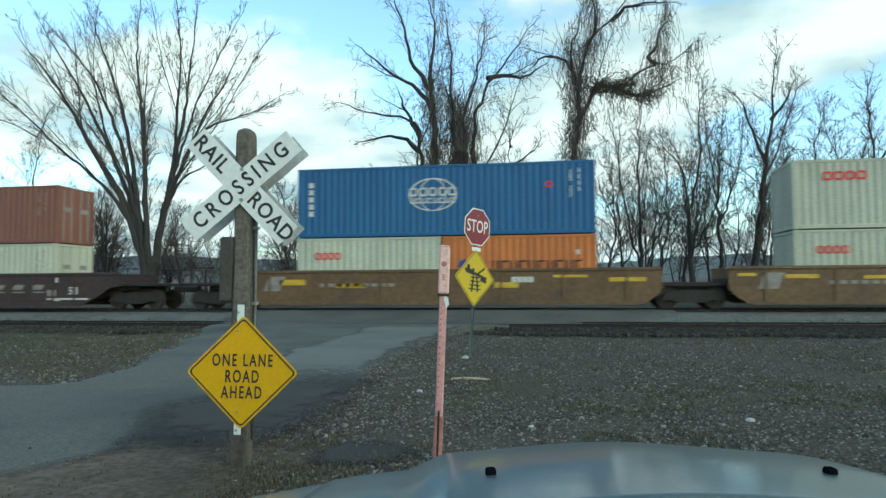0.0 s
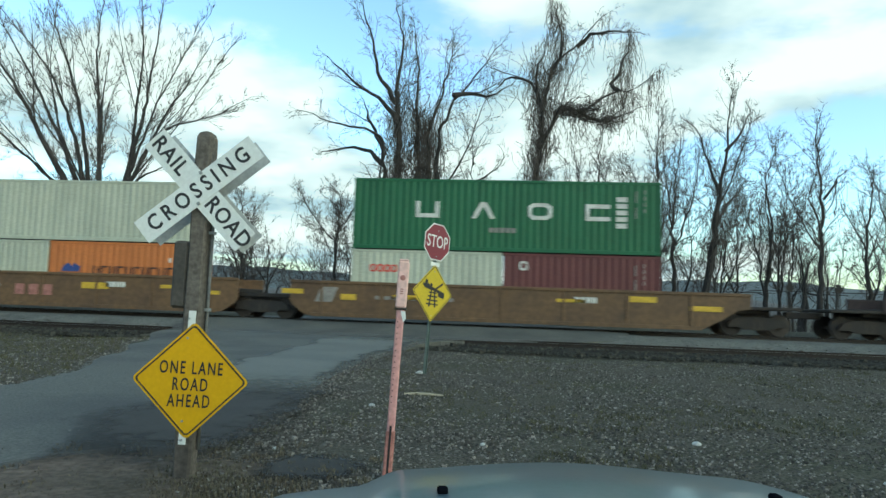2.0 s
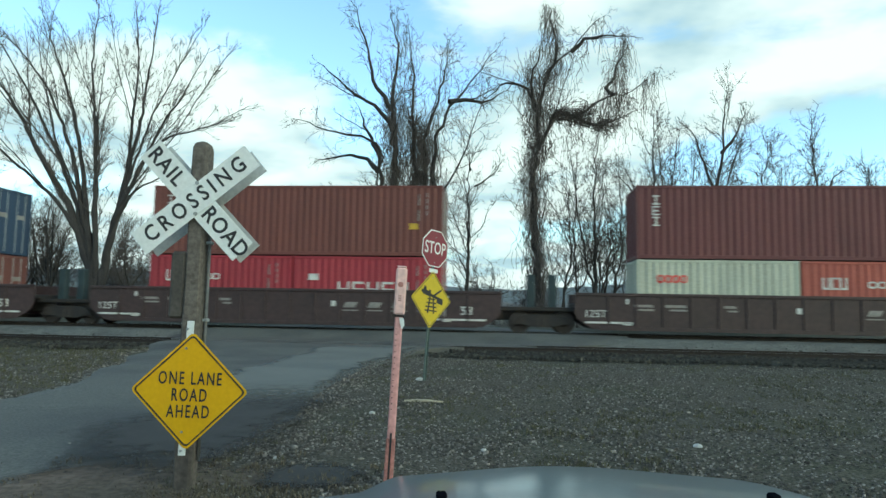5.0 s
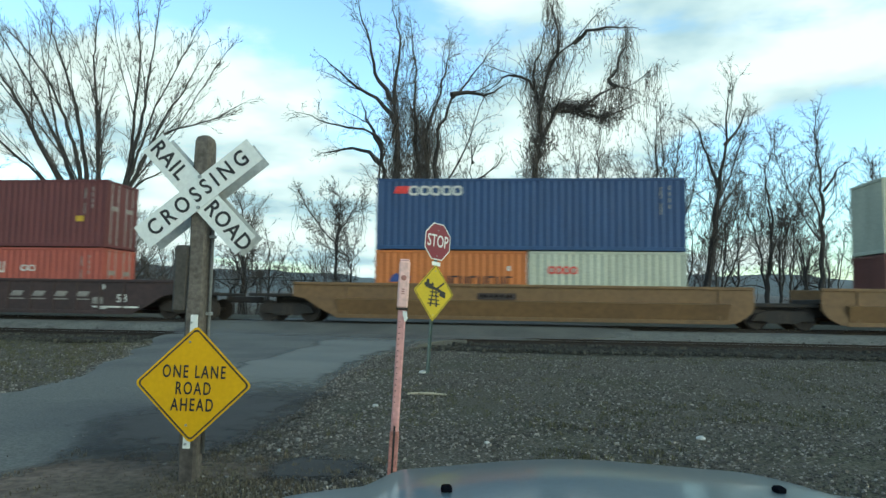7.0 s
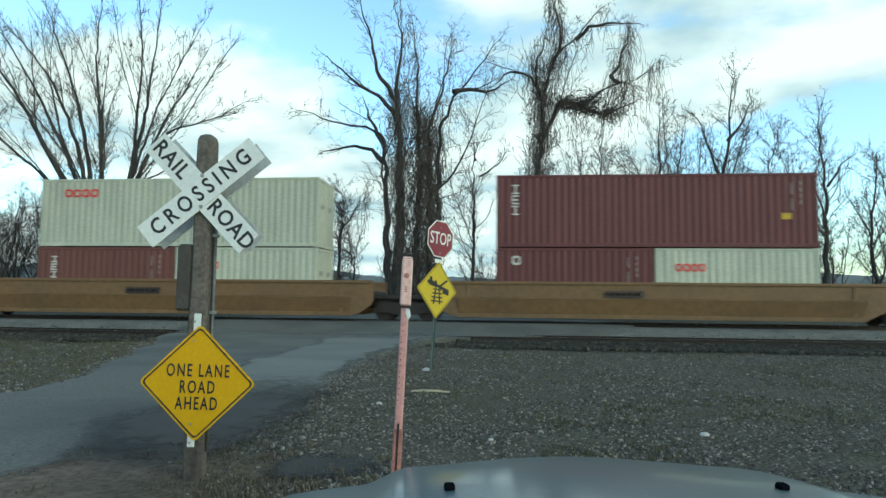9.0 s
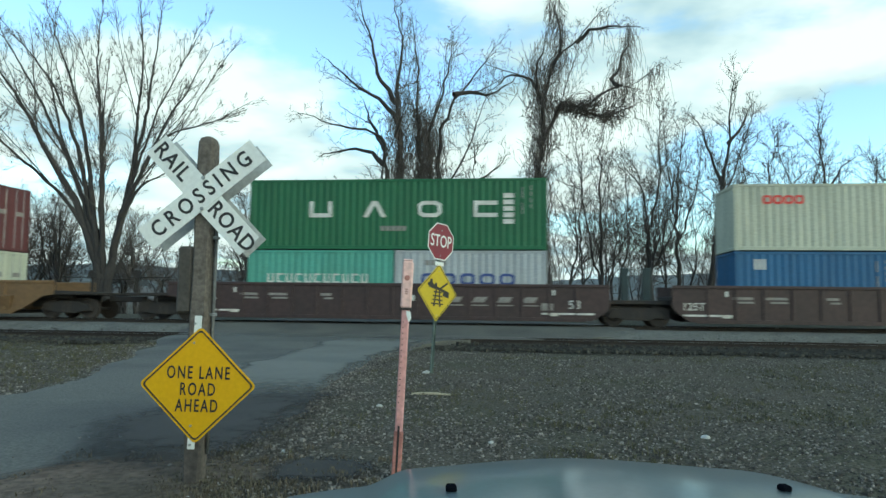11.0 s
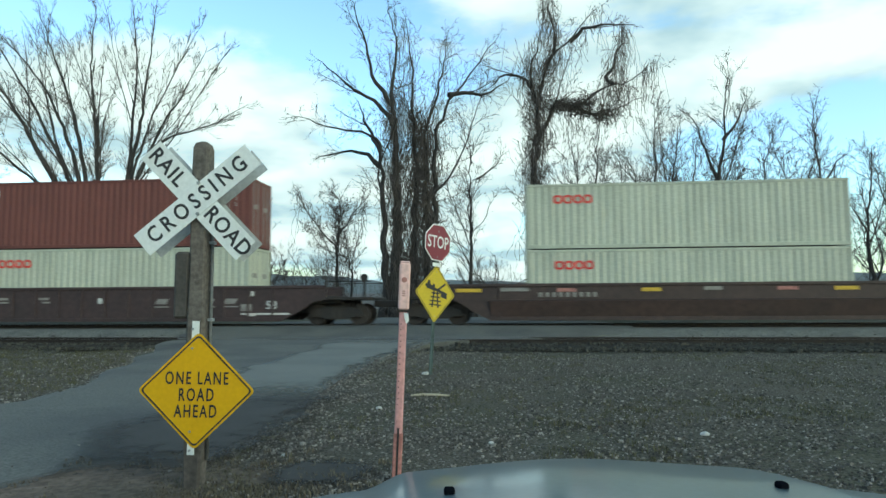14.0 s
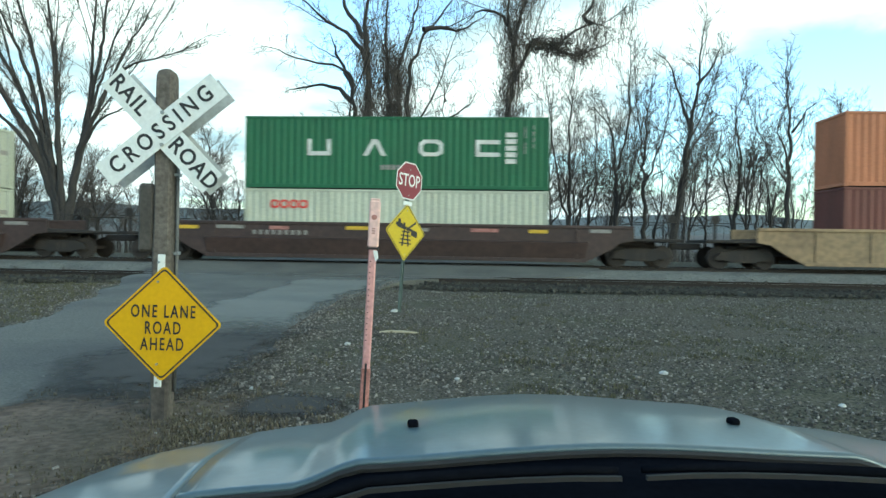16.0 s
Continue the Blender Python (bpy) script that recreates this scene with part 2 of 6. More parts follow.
M_MARKDIM = material("worn_stencil", (0.25, 0.235, 0.215), 0.7, vary=0.4, scale=3, grain=14, bump=0.0)
M_MARKYELLOW = material("yellow_stencil", (0.55, 0.36, 0.03), 0.6, vary=0.3, scale=3, grain=18, bump=0.0)
M_MARKRED = material("red_stencil", (0.62, 0.04, 0.035), 0.6, vary=0.25, scale=2, grain=12, bump=0.0, second=(0.55, 0.12, 0.10))
M_MARKBLUE = material("blue_stencil", (0.03, 0.06, 0.22), 0.6, vary=0.25, scale=2, grain=12, bump=0.0)
M_MARKDARK = material("dark_stencil", (0.035, 0.022, 0.02), 0.6, vary=0.25, scale=2, grain=12, bump=0.0)
M_CAR = material("car_paint", (0.082, 0.122, 0.135), 0.42, 0.2, vary=0.10, scale=1.5, grain=60, bump=0.0, coat=0.6)
M_CAR.node_tree.nodes["Principled BSDF"].inputs["Coat Roughness"].default_value = 0.12
M_CARBLACK = material("car_plastic", (0.006, 0.007, 0.010), 0.8, vary=0.2, scale=5, grain=60, bump=0.1)
M_DASH = material("dash_plastic", (0.006, 0.006, 0.007), 0.9, vary=0.2, scale=5, grain=60, bump=0.2)
for m in (M_CARBLACK, M_DASH):
    m.node_tree.nodes["Principled BSDF"].inputs["Specular IOR Level"].default_value = 0.0
for m, sheen in ((M_CINDERSHADE, 0.05), (M_GROUND, 0.2), (M_VERGE, 0.2), (M_STONE, 0.25), (M_STONEDARK, 0.1), (M_YELLOW, 0.25)):
    m.node_tree.nodes["Principled BSDF"].inputs["Specular IOR Level"].default_value = sheen
M_RUBBER = material("rubber", (0.018, 0.018, 0.019), 0.8, vary=0.2, scale=8, grain=60, bump=0.1)
# distant haze is mixed into the ridge's colour as pale blue-grey
M_HILLHAZE = material("hazed_ridge", (0.125, 0.142, 0.146), 1.0, vary=0.4, scale=0.02, grain=0.25, bump=0.0, second=(0.09, 0.105, 0.11))
M_WOODLAND = material("far_woods", (0.10, 0.095, 0.09), 1.0, vary=0.4, scale=0.3, grain=2.0, bump=0.0, second=(0.07, 0.068, 0.066))


# ---- mesh helpers ----
class Shape:
    """Collects corners and faces for one mesh."""

    def __init__(self):
        self.v, self.f, self.mi = [], [], []

    def add(self, verts, faces, mi=0):
        o = len(self.v)
        self.v += [tuple(p) for p in verts]
        self.f += [tuple(i + o for i in f) for f in faces]
        self.mi += [mi] * len(faces)
        return self

    def box(self, x0, x1, y0, y1, z0, z1, c=0.0, m=None, mi=0):
        """A box; c chamfers its upright and level edges."""
        if c <= 0:
            vs = [(x, y, z) for x in (x0, x1) for y in (y0, y1) for z in (z0, z1)]
            fs = [(0, 1, 3, 2), (4, 6, 7, 5), (0, 4, 5, 1), (2, 3, 7, 6), (0, 2, 6, 4), (1, 5, 7, 3)]
        else:
            vs, idx = [], {}
            for sx in (0, 1):
                for sy in (0, 1):
                    for sz in (0, 1):
                        p = [(x0, x1)[sx], (y0, y1)[sy], (z0, z1)[sz]]
                        d = [c if s == 0 else -c for s in (sx, sy, sz)]
                        for ax in range(3):
                            q = [p[i] + (d[i] if i != ax else 0) for i in range(3)]
                            idx[(sx, sy, sz, ax)] = len(vs)
                            vs.append(tuple(q))
            fs = []
            for ax in range(3):
                o = [i for i in range(3) if i != ax]
                for s in (0, 1):
                    loop = []
                    for a, b in ((0, 0), (1, 0), (1, 1), (0, 1)):
                        k = [0, 0, 0]
                        k[ax], k[o[0]], k[o[1]] = s, a, b
                        loop.append(idx[(*k, ax)])
                    fs.append(tuple(loop))
            for ax in range(3):
                o = [i for i in range(3) if i != ax]
                for a in (0, 1):
                    for b in (0, 1):
                        k0, k1 = [0, 0, 0], [0, 0, 0]
                        k0[o[0]] = k1[o[0]] = a
                        k0[o[1]] = k1[o[1]] = b
                        k1[ax] = 1
                        fs.append((idx[(*k0, o[0])], idx[(*k1, o[0])], idx[(*k1, o[1])], idx[(*k0, o[1])]))
            for sx in (0, 1):
                for sy in (0, 1):
                    for sz in (0, 1):
                        fs.append(tuple(idx[(sx, sy, sz, a)] for a in range(3)))
        if m is not None:
            vs = [tuple(m @ Vector(p)) for p in vs]
        return self.add(vs, fs, mi)

    def prism(self, outline, y0, y1, m=None, mi=0):
        """An outline of (x, z) run from y0 to y1."""
        n = len(outline)
        vs = [(x, y0, z) for x, z in outline] + [(x, y1, z) for x, z in outline]
        fs = [tuple(range(n)), tuple(range(2 * n - 1, n - 1, -1))] + [(i, i + n, (i + 1) % n + n, (i + 1) % n) for i in range(n)]
        if m is not None:
            vs = [tuple(m @ Vector(p)) for p in vs]
        return self.add(vs, fs, mi)

    def tube(self, pts, radii, n=6, cap=True, mi=0):
        pts = [Vector(p) for p in pts]
        vs, fs = [], []
        side = None
        for i, p in enumerate(pts):
            d = (pts[min(i + 1, len(pts) - 1)] - pts[max(i - 1, 0)])
            d = d.normalized() if d.length > 1e-9 else Vector((0, 0, 1))
            if side is None or abs(side.dot(d)) > 0.98:
                side = d.orthogonal().normalized()
            side = (side - d * side.dot(d)).normalized()
            other = d.cross(side)
            for k in range(n):
                a = 2 * math.pi * k / n
                vs.append(tuple(p + (side * math.cos(a) + other * math.sin(a)) * radii[i]))
        for i in range(len(pts) - 1):
            for k in range(n):
                a, b = i * n + k, i * n + (k + 1) % n
                fs.append((a, b, b + n, a + n))
        if cap:
            fs.append(tuple(range(n - 1, -1, -1)))
            fs.append(tuple((len(pts) - 1) * n + k for k in range(n)))
        return self.add(vs, fs, mi)

    def mesh(self, name, mats, smooth=False):
        me = bpy.data.meshes.new(name)
        me.from_pydata(self.v, [], self.f)
        for m in mats if isinstance(mats, (list, tuple)) else [mats]:
            me.materials.append(m)
        if len(me.materials) > 1:
            me.polygons.foreach_set("material_index", self.mi)
        bm = bmesh.new()
        bm.from_mesh(me)
        if len(bm.faces) < 60000:
            bmesh.ops.recalc_face_normals(bm, faces=bm.faces)
        bm.to_mesh(me)
        bm.free()
        if smooth:
            me.polygons.foreach_set("use_smooth", [True] * len(me.polygons))
        me.update()
        return me


def part(name, shape, mat, parent=None, label="", m=None, smooth=False):
    me = shape if isinstance(shape, bpy.types.Mesh) else shape.mesh(name, mat, smooth)
    ob = new(name, me)
    if parent is not None:
        ob.parent = parent
    if m is not None:
        ob.matrix_basis = m
    if label:
        tagged(ob, label)
    return ob


LETTERS = {}


def letters(text, size, thick=0.004, bold=0.0, space=1.0, squeeze=1.0):
    """A mesh of words in the x-z plane, centred on the origin, facing -y."""
    key = (text, size, thick, bold, space, squeeze)
    if key not in LETTERS:
        cu = bpy.data.curves.new("words", "FONT")
        cu.body, cu.size, cu.extrude, cu.offset, cu.space_character = text, size, thick / 2, bold, space
        cu.align_x, cu.align_y = "CENTER", "CENTER"
        cu.resolution_u = 3
        ob = new("words", cu)
        bpy.context.view_layer.update()
        me = bpy.data.meshes.new_from_object(ob.evaluated_get(bpy.context.evaluated_depsgraph_get()))
        bpy.data.objects.remove(ob)
        me.transform(Matrix.Diagonal((squeeze, 1, 1, 1)))
        me.transform(Matrix.Rotation(radians(90), 4, "X"))
        LETTERS[key] = me
    return LETTERS[key].copy()


def wording(name, text, size, mat, parent, m, label="", **more):
    """Words, each letter a part of its own."""
    me = letters(text, size, **more)
    bm = bmesh.new()
    bm.from_mesh(me)
    bm.verts.ensure_lookup_table()
    seen, pieces = set(), []
    for v in bm.verts:
        if v.index in seen:
            continue
        stack, piece = [v], []
        seen.add(v.index)
        while stack:
            a = stack.pop()
            piece.append(a.index)
            for e in a.link_edges:
                b = e.other_vert(a)
                if b.index not in seen:
                    seen.add(b.index)
                    stack.append(b)
        pieces.append(piece)
    glyphs = []
    for piece in sorted(pieces, key=lambda q: min(bm.verts[i].co.x for i in q)):
        lo, hi = min(bm.verts[i].co.x for i in piece), max(bm.verts[i].co.x for i in piece)
        # the faces of one letter lie over one another
        if glyphs and lo < glyphs[-1][1] - 0.3 * (hi - lo):
            glyphs[-1][0].extend(piece)
            glyphs[-1][1] = max(hi, glyphs[-1][1])
        else:
            glyphs.append([list(piece), hi])
    for piece, _ in glyphs:
        own = {i: k for k, i in enumerate(piece)}
        sh = Shape()
        sh.add([bm.verts[i].co for i in piece], [tuple(own[v.index] for v in f.verts) for f in bm.faces if f.verts[0].index in own])
        part(name, sh, mat, parent, label, m)
    bm.free()


def thing(name, label, category, group="", m=None, kind=""):
    ob = tagged(new(name), label, category, group, kind)
    if m is not None:
        ob.matrix_basis = m
    return ob


# ---- ground ----
def along(table, y):
    """The value at y on a table of (y, value)."""
    if y <= table[0][0]:
        return table[0][1]
    for (a, p), (b, q) in zip(table, table[1:]):
        if y <= b:
            k = (y - a) / (b - a)
            k = k * k * (3 - 2 * k)
            return p + (q - p) * k
    return table[-1][1]


GROUND = [(4, -0.62), (13, -0.52), (21, -0.54), (24.7, -0.54), (26.3, -0.2), (30, -0.2), (33, 0.02), (38, 0.05), (44, -0.5), (60, -0.9), (400, -1.5)]
ROAD = [(4, -0.60), (13, -0.50), (17, -0.50), (22.0, -0.375), (24.9, -0.36), (26.9, -0.02), (29.3, -0.02), (33, 0.07), (38, 0.10), (44, -0.45), (60, -0.86)]
ROAD_R = [(3, -3.3), (5, -3.05), (6.3, -2.6), (8.2, -2.45), (9.7, -2.7), (12, -2.85), (16, -3.05), (20, -2.7), (22.2, -2.2), (24.2, 1.0), (26.0, 4.6), (30, 4.6), (34, -1), (60, 4)]
ROAD_L = [(3, -10.5), (8.3, -10.0), (8.9, -6.95), (10.4, -7.2), (14, -8.5), (18, -10.2), (22.6, -11.8), (26, -13), (30, -12), (34, -8), (60, -4)]
TRACK_Y, RAIL_Z = 28.1, 0.0
SIDING_Y, SIDING_Z = 23.6, -0.364


def gz(x, y):
    return along(GROUND, y)


def spaced(near, far, step, grow):
    out, p, s = [], near, step
    while p < far:
        out.append(p)
        if p > 30:
            s *= grow
        p += s
    return out + [far]


def ground():
    sh = Shape()
    xs = spaced(0, 3200, 0.9, 1.35)
    xs = [-x for x in xs[:0:-1]] + xs
    ys = [-3000, -800, -200, -60, -20, -8] + [y - 3 for y in spaced(0, 3200, 0.7, 1.35)]
    for y in ys:
        for x in xs:
            rough = 0.05 if abs(x) < 40 and 3 < y < 21 else 0.0
            z = gz(x, y) + rough * (noise.noise((x * 0.35, y * 0.35, 0)) + 0.4 * noise.noise((x * 1.3, y * 1.3, 4)))
            if along(ROAD_L, y) + 0.4 < x < along(ROAD_R, y) - 0.4 and 2 < y < 60:
                z -= 0.14
            sh.v.append((x, y, z))
    w = len(xs)
    for j in range(len(ys) - 1):
        for i in range(w - 1):
            a = j * w + i
            sh.f.append((a, a + 1, a + 1 + w, a + w))
            sh.mi.append(0)
    part("ground", sh, M_GROUND, smooth=True)
    tagged(bpy.data.objects["ground"], "grey gravelly ground with sparse winter grass", "ground", kind="structure")


def strip(name, left, right, y0, y1, lift, mat, label, category, steps=60, across=14, wobble=0.12, table=None, feather=0.0):
    """A sheet with thickness between two edges, following the ground."""
    sh = Shape()
    tab = table or ROAD
    for j in range(steps + 1):
        y = y0 + (y1 - y0) * j / steps
        a = left(y) + wobble * noise.noise((1.7, y * 0.9, 0)) + 0.4 * wobble * noise.noise((1.7, y * 3.1, 2))
        b = right(y) + wobble * noise.noise((7.7, y * 0.9, 0)) + 0.4 * wobble * noise.noise((9.7, y * 3.1, 2))
        for i in range(across + 1):
            x = a + (b - a) * i / across
            edge = 0.03 if i in (0, across) or j in (0, steps) else 0.0
            sh.v.append((x, y, along(tab, y) + lift - edge * (1 if lift < 0.05 else 1) + 0.012 * noise.noise((x * 0.6, y * 0.6, 3))))
    w = across + 1
    for j in range(steps):
        for i in range(across):
            a = j * w + i
            sh.f.append((a, a + 1, a + 1 + w, a + w))
            sh.mi.append(0)
    top = len(sh.v)
    sh.v += [(x, y, z - 0.25) for x, y, z in sh.v]
    ring = [i for i in range(w)] + [j * w + across for j in range(1, steps + 1)] + [steps * w + i for i in range(across - 1, -1, -1)] + [j * w for j in range(steps - 1, 0, -1)]
    for a, b in zip(ring, ring[1:] + ring[:1]):
        sh.f.append((a, b, b + top, a + top))
        sh.mi.append(0)
    ob = part(name, sh, feathered(mat) if feather else mat, smooth=False)
    if feather:
        rim = ob.data.attributes.new("rim", "FLOAT", "POINT")
        inner = [min(1.0, min(i, across - i) / (across * feather), min(j, steps - j) / (steps * feather)) for j in range(steps + 1) for i in range(w)]
        rim.data.foreach_set("value", inner + [0.0] * len(inner))
    return tagged(ob, label, category, kind="structure")


ground()
strip("road", lambda y: along(ROAD_L, y), lambda y: along(ROAD_R, y), 2.5, 60, 0.0, M_ASPHALT, "worn dark asphalt road over the railway crossing", "road", steps=110)
strip("road_patch", lambda y: along(ROAD_R, y) - along([(9.2, 0.4), (10.5, 2.2), (14, 2.6), (21, 3.2)], y), lambda y: along(ROAD_R, y) - 0.12, 9.3, 22.3, 0.022, M_ASPHALT_PALE, "paler resurfaced strip of asphalt road", "road", steps=50, wobble=0.25, feather=0.18)
strip("verge", lambda y: -3.5 - 0.5 * (6.2 - y), lambda y: -1.75 + 0.25 * (y - 4.5), 3.0, 6.1, 0.03, M_VERGE, "trodden brown soil with thin grass", "verge", steps=24, across=16, wobble=0.3, table=GROUND, feather=0.25)
strip("crossing_apron", lambda y: -40, lambda y: 40, 24.75, 27.3, 0.004, M_BALLAST, "grey stone ballast between the tracks", "ballast", steps=10, across=60, wobble=0.1, table=[(24, -0.50), (24.75, -0.5), (26.3, -0.14), (27.3, -0.12)])
strip("road_stain", lambda y: along(ROAD_R, y) - 0.45 - 1.7 * math.sin(max(0.02, (y - 5.0) / 5.3) * 3.14159), lambda y: along(ROAD_R, y) + 0.4, 5.05, 10.2, 0.036, M_ASPHALT_DARK, "dark uneven edge of the asphalt road", "road", steps=60, across=16, wobble=0.35, feather=0.36)
# shade in front of the siding rail is painted into this dark shoulder
for name, x0, x1 in (("siding_shoulder", -1.7, 40), ("siding_shoulder", -40, -12.2)):
    strip(name, lambda y, a=x0: a, lambda y, a=x1: a, 19.7, 22.7, 0.045, M_CINDERSHADE, "dirty ballast shoulder of the siding, shade painted in", "ballast", steps=8, across=60, wobble=0.4, table=GROUND)
strip("asphalt_patch", lambda y: -1.5 - 0.52 * math.sqrt(max(0.02, 1 - ((y - 5.6) / 0.46) ** 2)), lambda y: -1.5 + 0.5 * math.sqrt(max(0.02, 1 - ((y - 5.6) / 0.46) ** 2)), 5.15, 6.05, 0.03, M_ASPHALT_DARK, "dark tarred patch in the gravel", "asphalt", steps=26, across=16, wobble=0.2, feather=0.3)


# ---- tracks ----
def rail_mesh(x0, x1):
    sh = Shape()
    prof = [(-0.07, -0.17), (0.07, -0.17), (0.07, -0.155), (0.012, -0.13), (0.012, -0.045), (0.036, -0.035), (0.036, -0.004), (0.03, 0), (-0.03, 0), (-0.036, -0.004), (-0.036, -0.035), (-0.012, -0.045), (-0.012, -0.13), (-0.07, -0.155)]
    n = len(prof)
    vs = [(x0, y, z) for y, z in prof] + [(x1, y, z) for y, z in prof]
    sh.add(vs, [(i, (i + 1) % n, (i + 1) % n + n, i + n) for i in range(n) if i != 7])
    sh.add(vs, [tuple(range(n)), tuple(range(2 * n - 1, n - 1, -1))])
    sh.add(vs, [(7, 8, 8 + n, 7 + n)], 1)
    return sh.mesh("rail", [M_RAIL, M_RAILTOP])


def track(name, y, z, label):
    ob = thing(name, label, "railway track", kind="structure")
    me = rail_mesh(-120, 120)
    for s in (-0.7175, 0.7175):
        part("rail", me, None, ob, "steel rail with a shiny worn head", pose(0, y + s, z))
    tie = Shape().box(-0.115, 0.115, -1.3, 1.3, -0.34, -0.172, 0.012).mesh("tie", M_TIE)
    rng = random.Random(int(y))
    for k in range(-55, 56):
        x = k * 0.52
        if -11 < x < 3.5 and y < 26:
            continue
        part("tie", tie, None, ob, "", pose(x + rng.uniform(-0.03, 0.03), y + rng.uniform(-0.05, 0.05), z + rng.uniform(-0.012, 0.004), 0, 0, rng.uniform(-1, 1)))


track("track_siding", SIDING_Y, SIDING_Z, "unused siding track with rusty rails on timber ties")
track("track_main", TRACK_Y, RAIL_Z, "main railway track carrying the moving freight train")


# ---- loose ground cover ----
def stones(name, label, count, place, size, seed, mat):
    rng = random.Random(seed)
    sh = Shape()
    base = [(-1, -1, -1), (1, -1, -1), (1, 1, -1), (-1, 1, -1), (-0.7, -0.7, 1), (0.7, -0.7, 1), (0.7, 0.7, 1), (-0.7, 0.7, 1)]
    fs = [(0, 3, 2, 1), (4, 5, 6, 7), (0, 1, 5, 4), (1, 2, 6, 5), (2, 3, 7, 6), (3, 0, 4, 7)]
    for _ in range(count):
        spot = place(rng)
        if spot is None:
            continue
        x, y, z = spot
        s = rng.uniform(*size) * (1.8 if rng.random() < 0.04 else 1)
        a = rng.uniform(0, 6.28)
        ca, sa = math.cos(a), math.sin(a)
        q = (rng.uniform(0.7, 1.3), rng.uniform(0.5, 1.0), rng.uniform(0.35, 0.8))
        vs = []
        for bx, by, bz in base:
            px, py, pz = (bx * q[0] + rng.uniform(-0.3, 0.3)) * s, (by * q[1] + rng.uniform(-0.3, 0.3)) * s, (bz * q[2] + rng.uniform(-0.2, 0.2)) * s
            vs.append((x + px * ca - py * sa, y + px * sa + py * ca, z + pz + 0.2 * s))
        sh.add(vs, fs)
    return tagged(part(name, sh, mat), label, "gravel", kind="stuff")


def rough_z(x, y):
    return gz(x, y) + 0.05 * (noise.noise((x * 0.35, y * 0.35, 0)) + 0.4 * noise.noise((x * 1.3, y * 1.3, 4)))


def right_side(rng):
    y = 3.6 + 17.6 * rng.random() ** 1.5
    x = along(ROAD_R, y) - 0.1 + rng.random() ** 1.4 * (y * 0.72 + 4) - (abs(rng.gauss(0, 0.5)) if rng.random() < 0.12 else 0)
    if x < -1.6 and y < 6:
        return None
    return x, y, max(rough_z(x, y), along(ROAD, y) if x < along(ROAD_R, y) else -9)


def left_side(rng):
    y = 9 + 12 * rng.random()
    x = along(ROAD_L, y) + 0.15 - abs(rng.gauss(0, 2.2))
    return x, y, rough_z(x, y)


def siding_bed(rng):
    x = rng.uniform(-24, 24)
    y = SIDING_Y + (rng.uniform(-2.2, 1.9) if rng.random() < 0.55 else -3.9 + rng.gauss(0, 0.35))
    if along(ROAD_L, y) - 0.3 < x < along(ROAD_R, y) + 0.3:
        return None
    return x, y, gz(x, y) + (0.05 if y < 22.7 else 0.015)


stones("gravel", "loose crushed grey stone over the ground", 80000, right_side, (0.005, 0.015), 3, M_STONE)
def on_verge(rng):
    x, y = -2.2 + rng.gauss(0, 0.7), 4.7 + rng.gauss(0, 0.7)
    return x, y, rough_z(x, y) + 0.02


stones("gravel", "small stones trodden into the verge", 3500, on_verge, (0.004, 0.013), 9, M_STONE)
stones("gravel", "loose crushed grey stone beside the road", 6000, left_side, (0.008, 0.020), 4, M_STONE)
stones("ballast_stones", "coarse grey ballast stones round the siding ties", 13000, siding_bed, (0.02, 0.05), 5, M_STONEDARK)


def tufts(name, label, count, place, height, seed, mat=None):
    rng = random.Random(seed)
    sh = Shape()
    for _ in range(count):
        spot = place(rng)
        if spot is None:
            continue
        x, y, z = spot
        for _ in range(rng.randint(5, 11)):
            a, lean, h = rng.uniform(0, 6.28), rng.uniform(0.1, 0.9), rng.uniform(*height)
            bx, by = x + rng.gauss(0, 0.035), y + rng.gauss(0, 0.035)
            w = 0.004 + 0.003 * rng.random()
            dx, dy = math.cos(a), math.sin(a)
            tip = (bx + dx * lean * h, by + dy * lean * h, z + h * (1 - 0.35 * lean))
            mid = (bx + dx * lean * h * 0.35, by + dy * lean * h * 0.35, z + h * 0.6)
            sh.add([(bx - dy * w, by + dx * w, z - 0.01), (bx + dy * w, by - dx * w, z - 0.01), (mid[0] + dy * w * 0.7, mid[1] - dx * w * 0.7, mid[2]), (mid[0] - dy * w * 0.7, mid[1] + dx * w * 0.7, mid[2]), tip], [(0, 1, 2, 3), (3, 2, 4)])
    return tagged(part(name, sh, mat or M_GRASS), label, "grass", kind="stuff")


def by_post(rng):
    x, y = -2.3 + rng.gauss(0, 0.6), 4.8 + rng.gauss(0, 0.55)
    return x, y, rough_z(x, y) + 0.02


def thin_grass(rng):
    y = 4.5 + 17 * rng.random() ** 1.2
    x = along(ROAD_R, y) + rng.random() * (y * 0.75 + 4)
    if noise.noise((x * 0.5, y * 0.5, 9)) < rng.uniform(-0.1, 0.35):
        return None
    return x, y, rough_z(x, y)


def left_grass(rng):
    y = 9.5 + 11.5 * rng.random()
    x = along(ROAD_L, y) - 0.05 - abs(rng.gauss(0, 4))
    return x, y, rough_z(x, y)


tufts("grass", "dry winter grass tufts round the foot of the post", 900, by_post, (0.015, 0.05), 6)
tufts("grass", "thin dry grass among the gravel", 5500, thin_grass, (0.02, 0.06), 7, M_GREEN)
tufts("grass", "short patchy winter grass beside the road", 1600, left_grass, (0.03, 0.08), 8, M_GREEN)

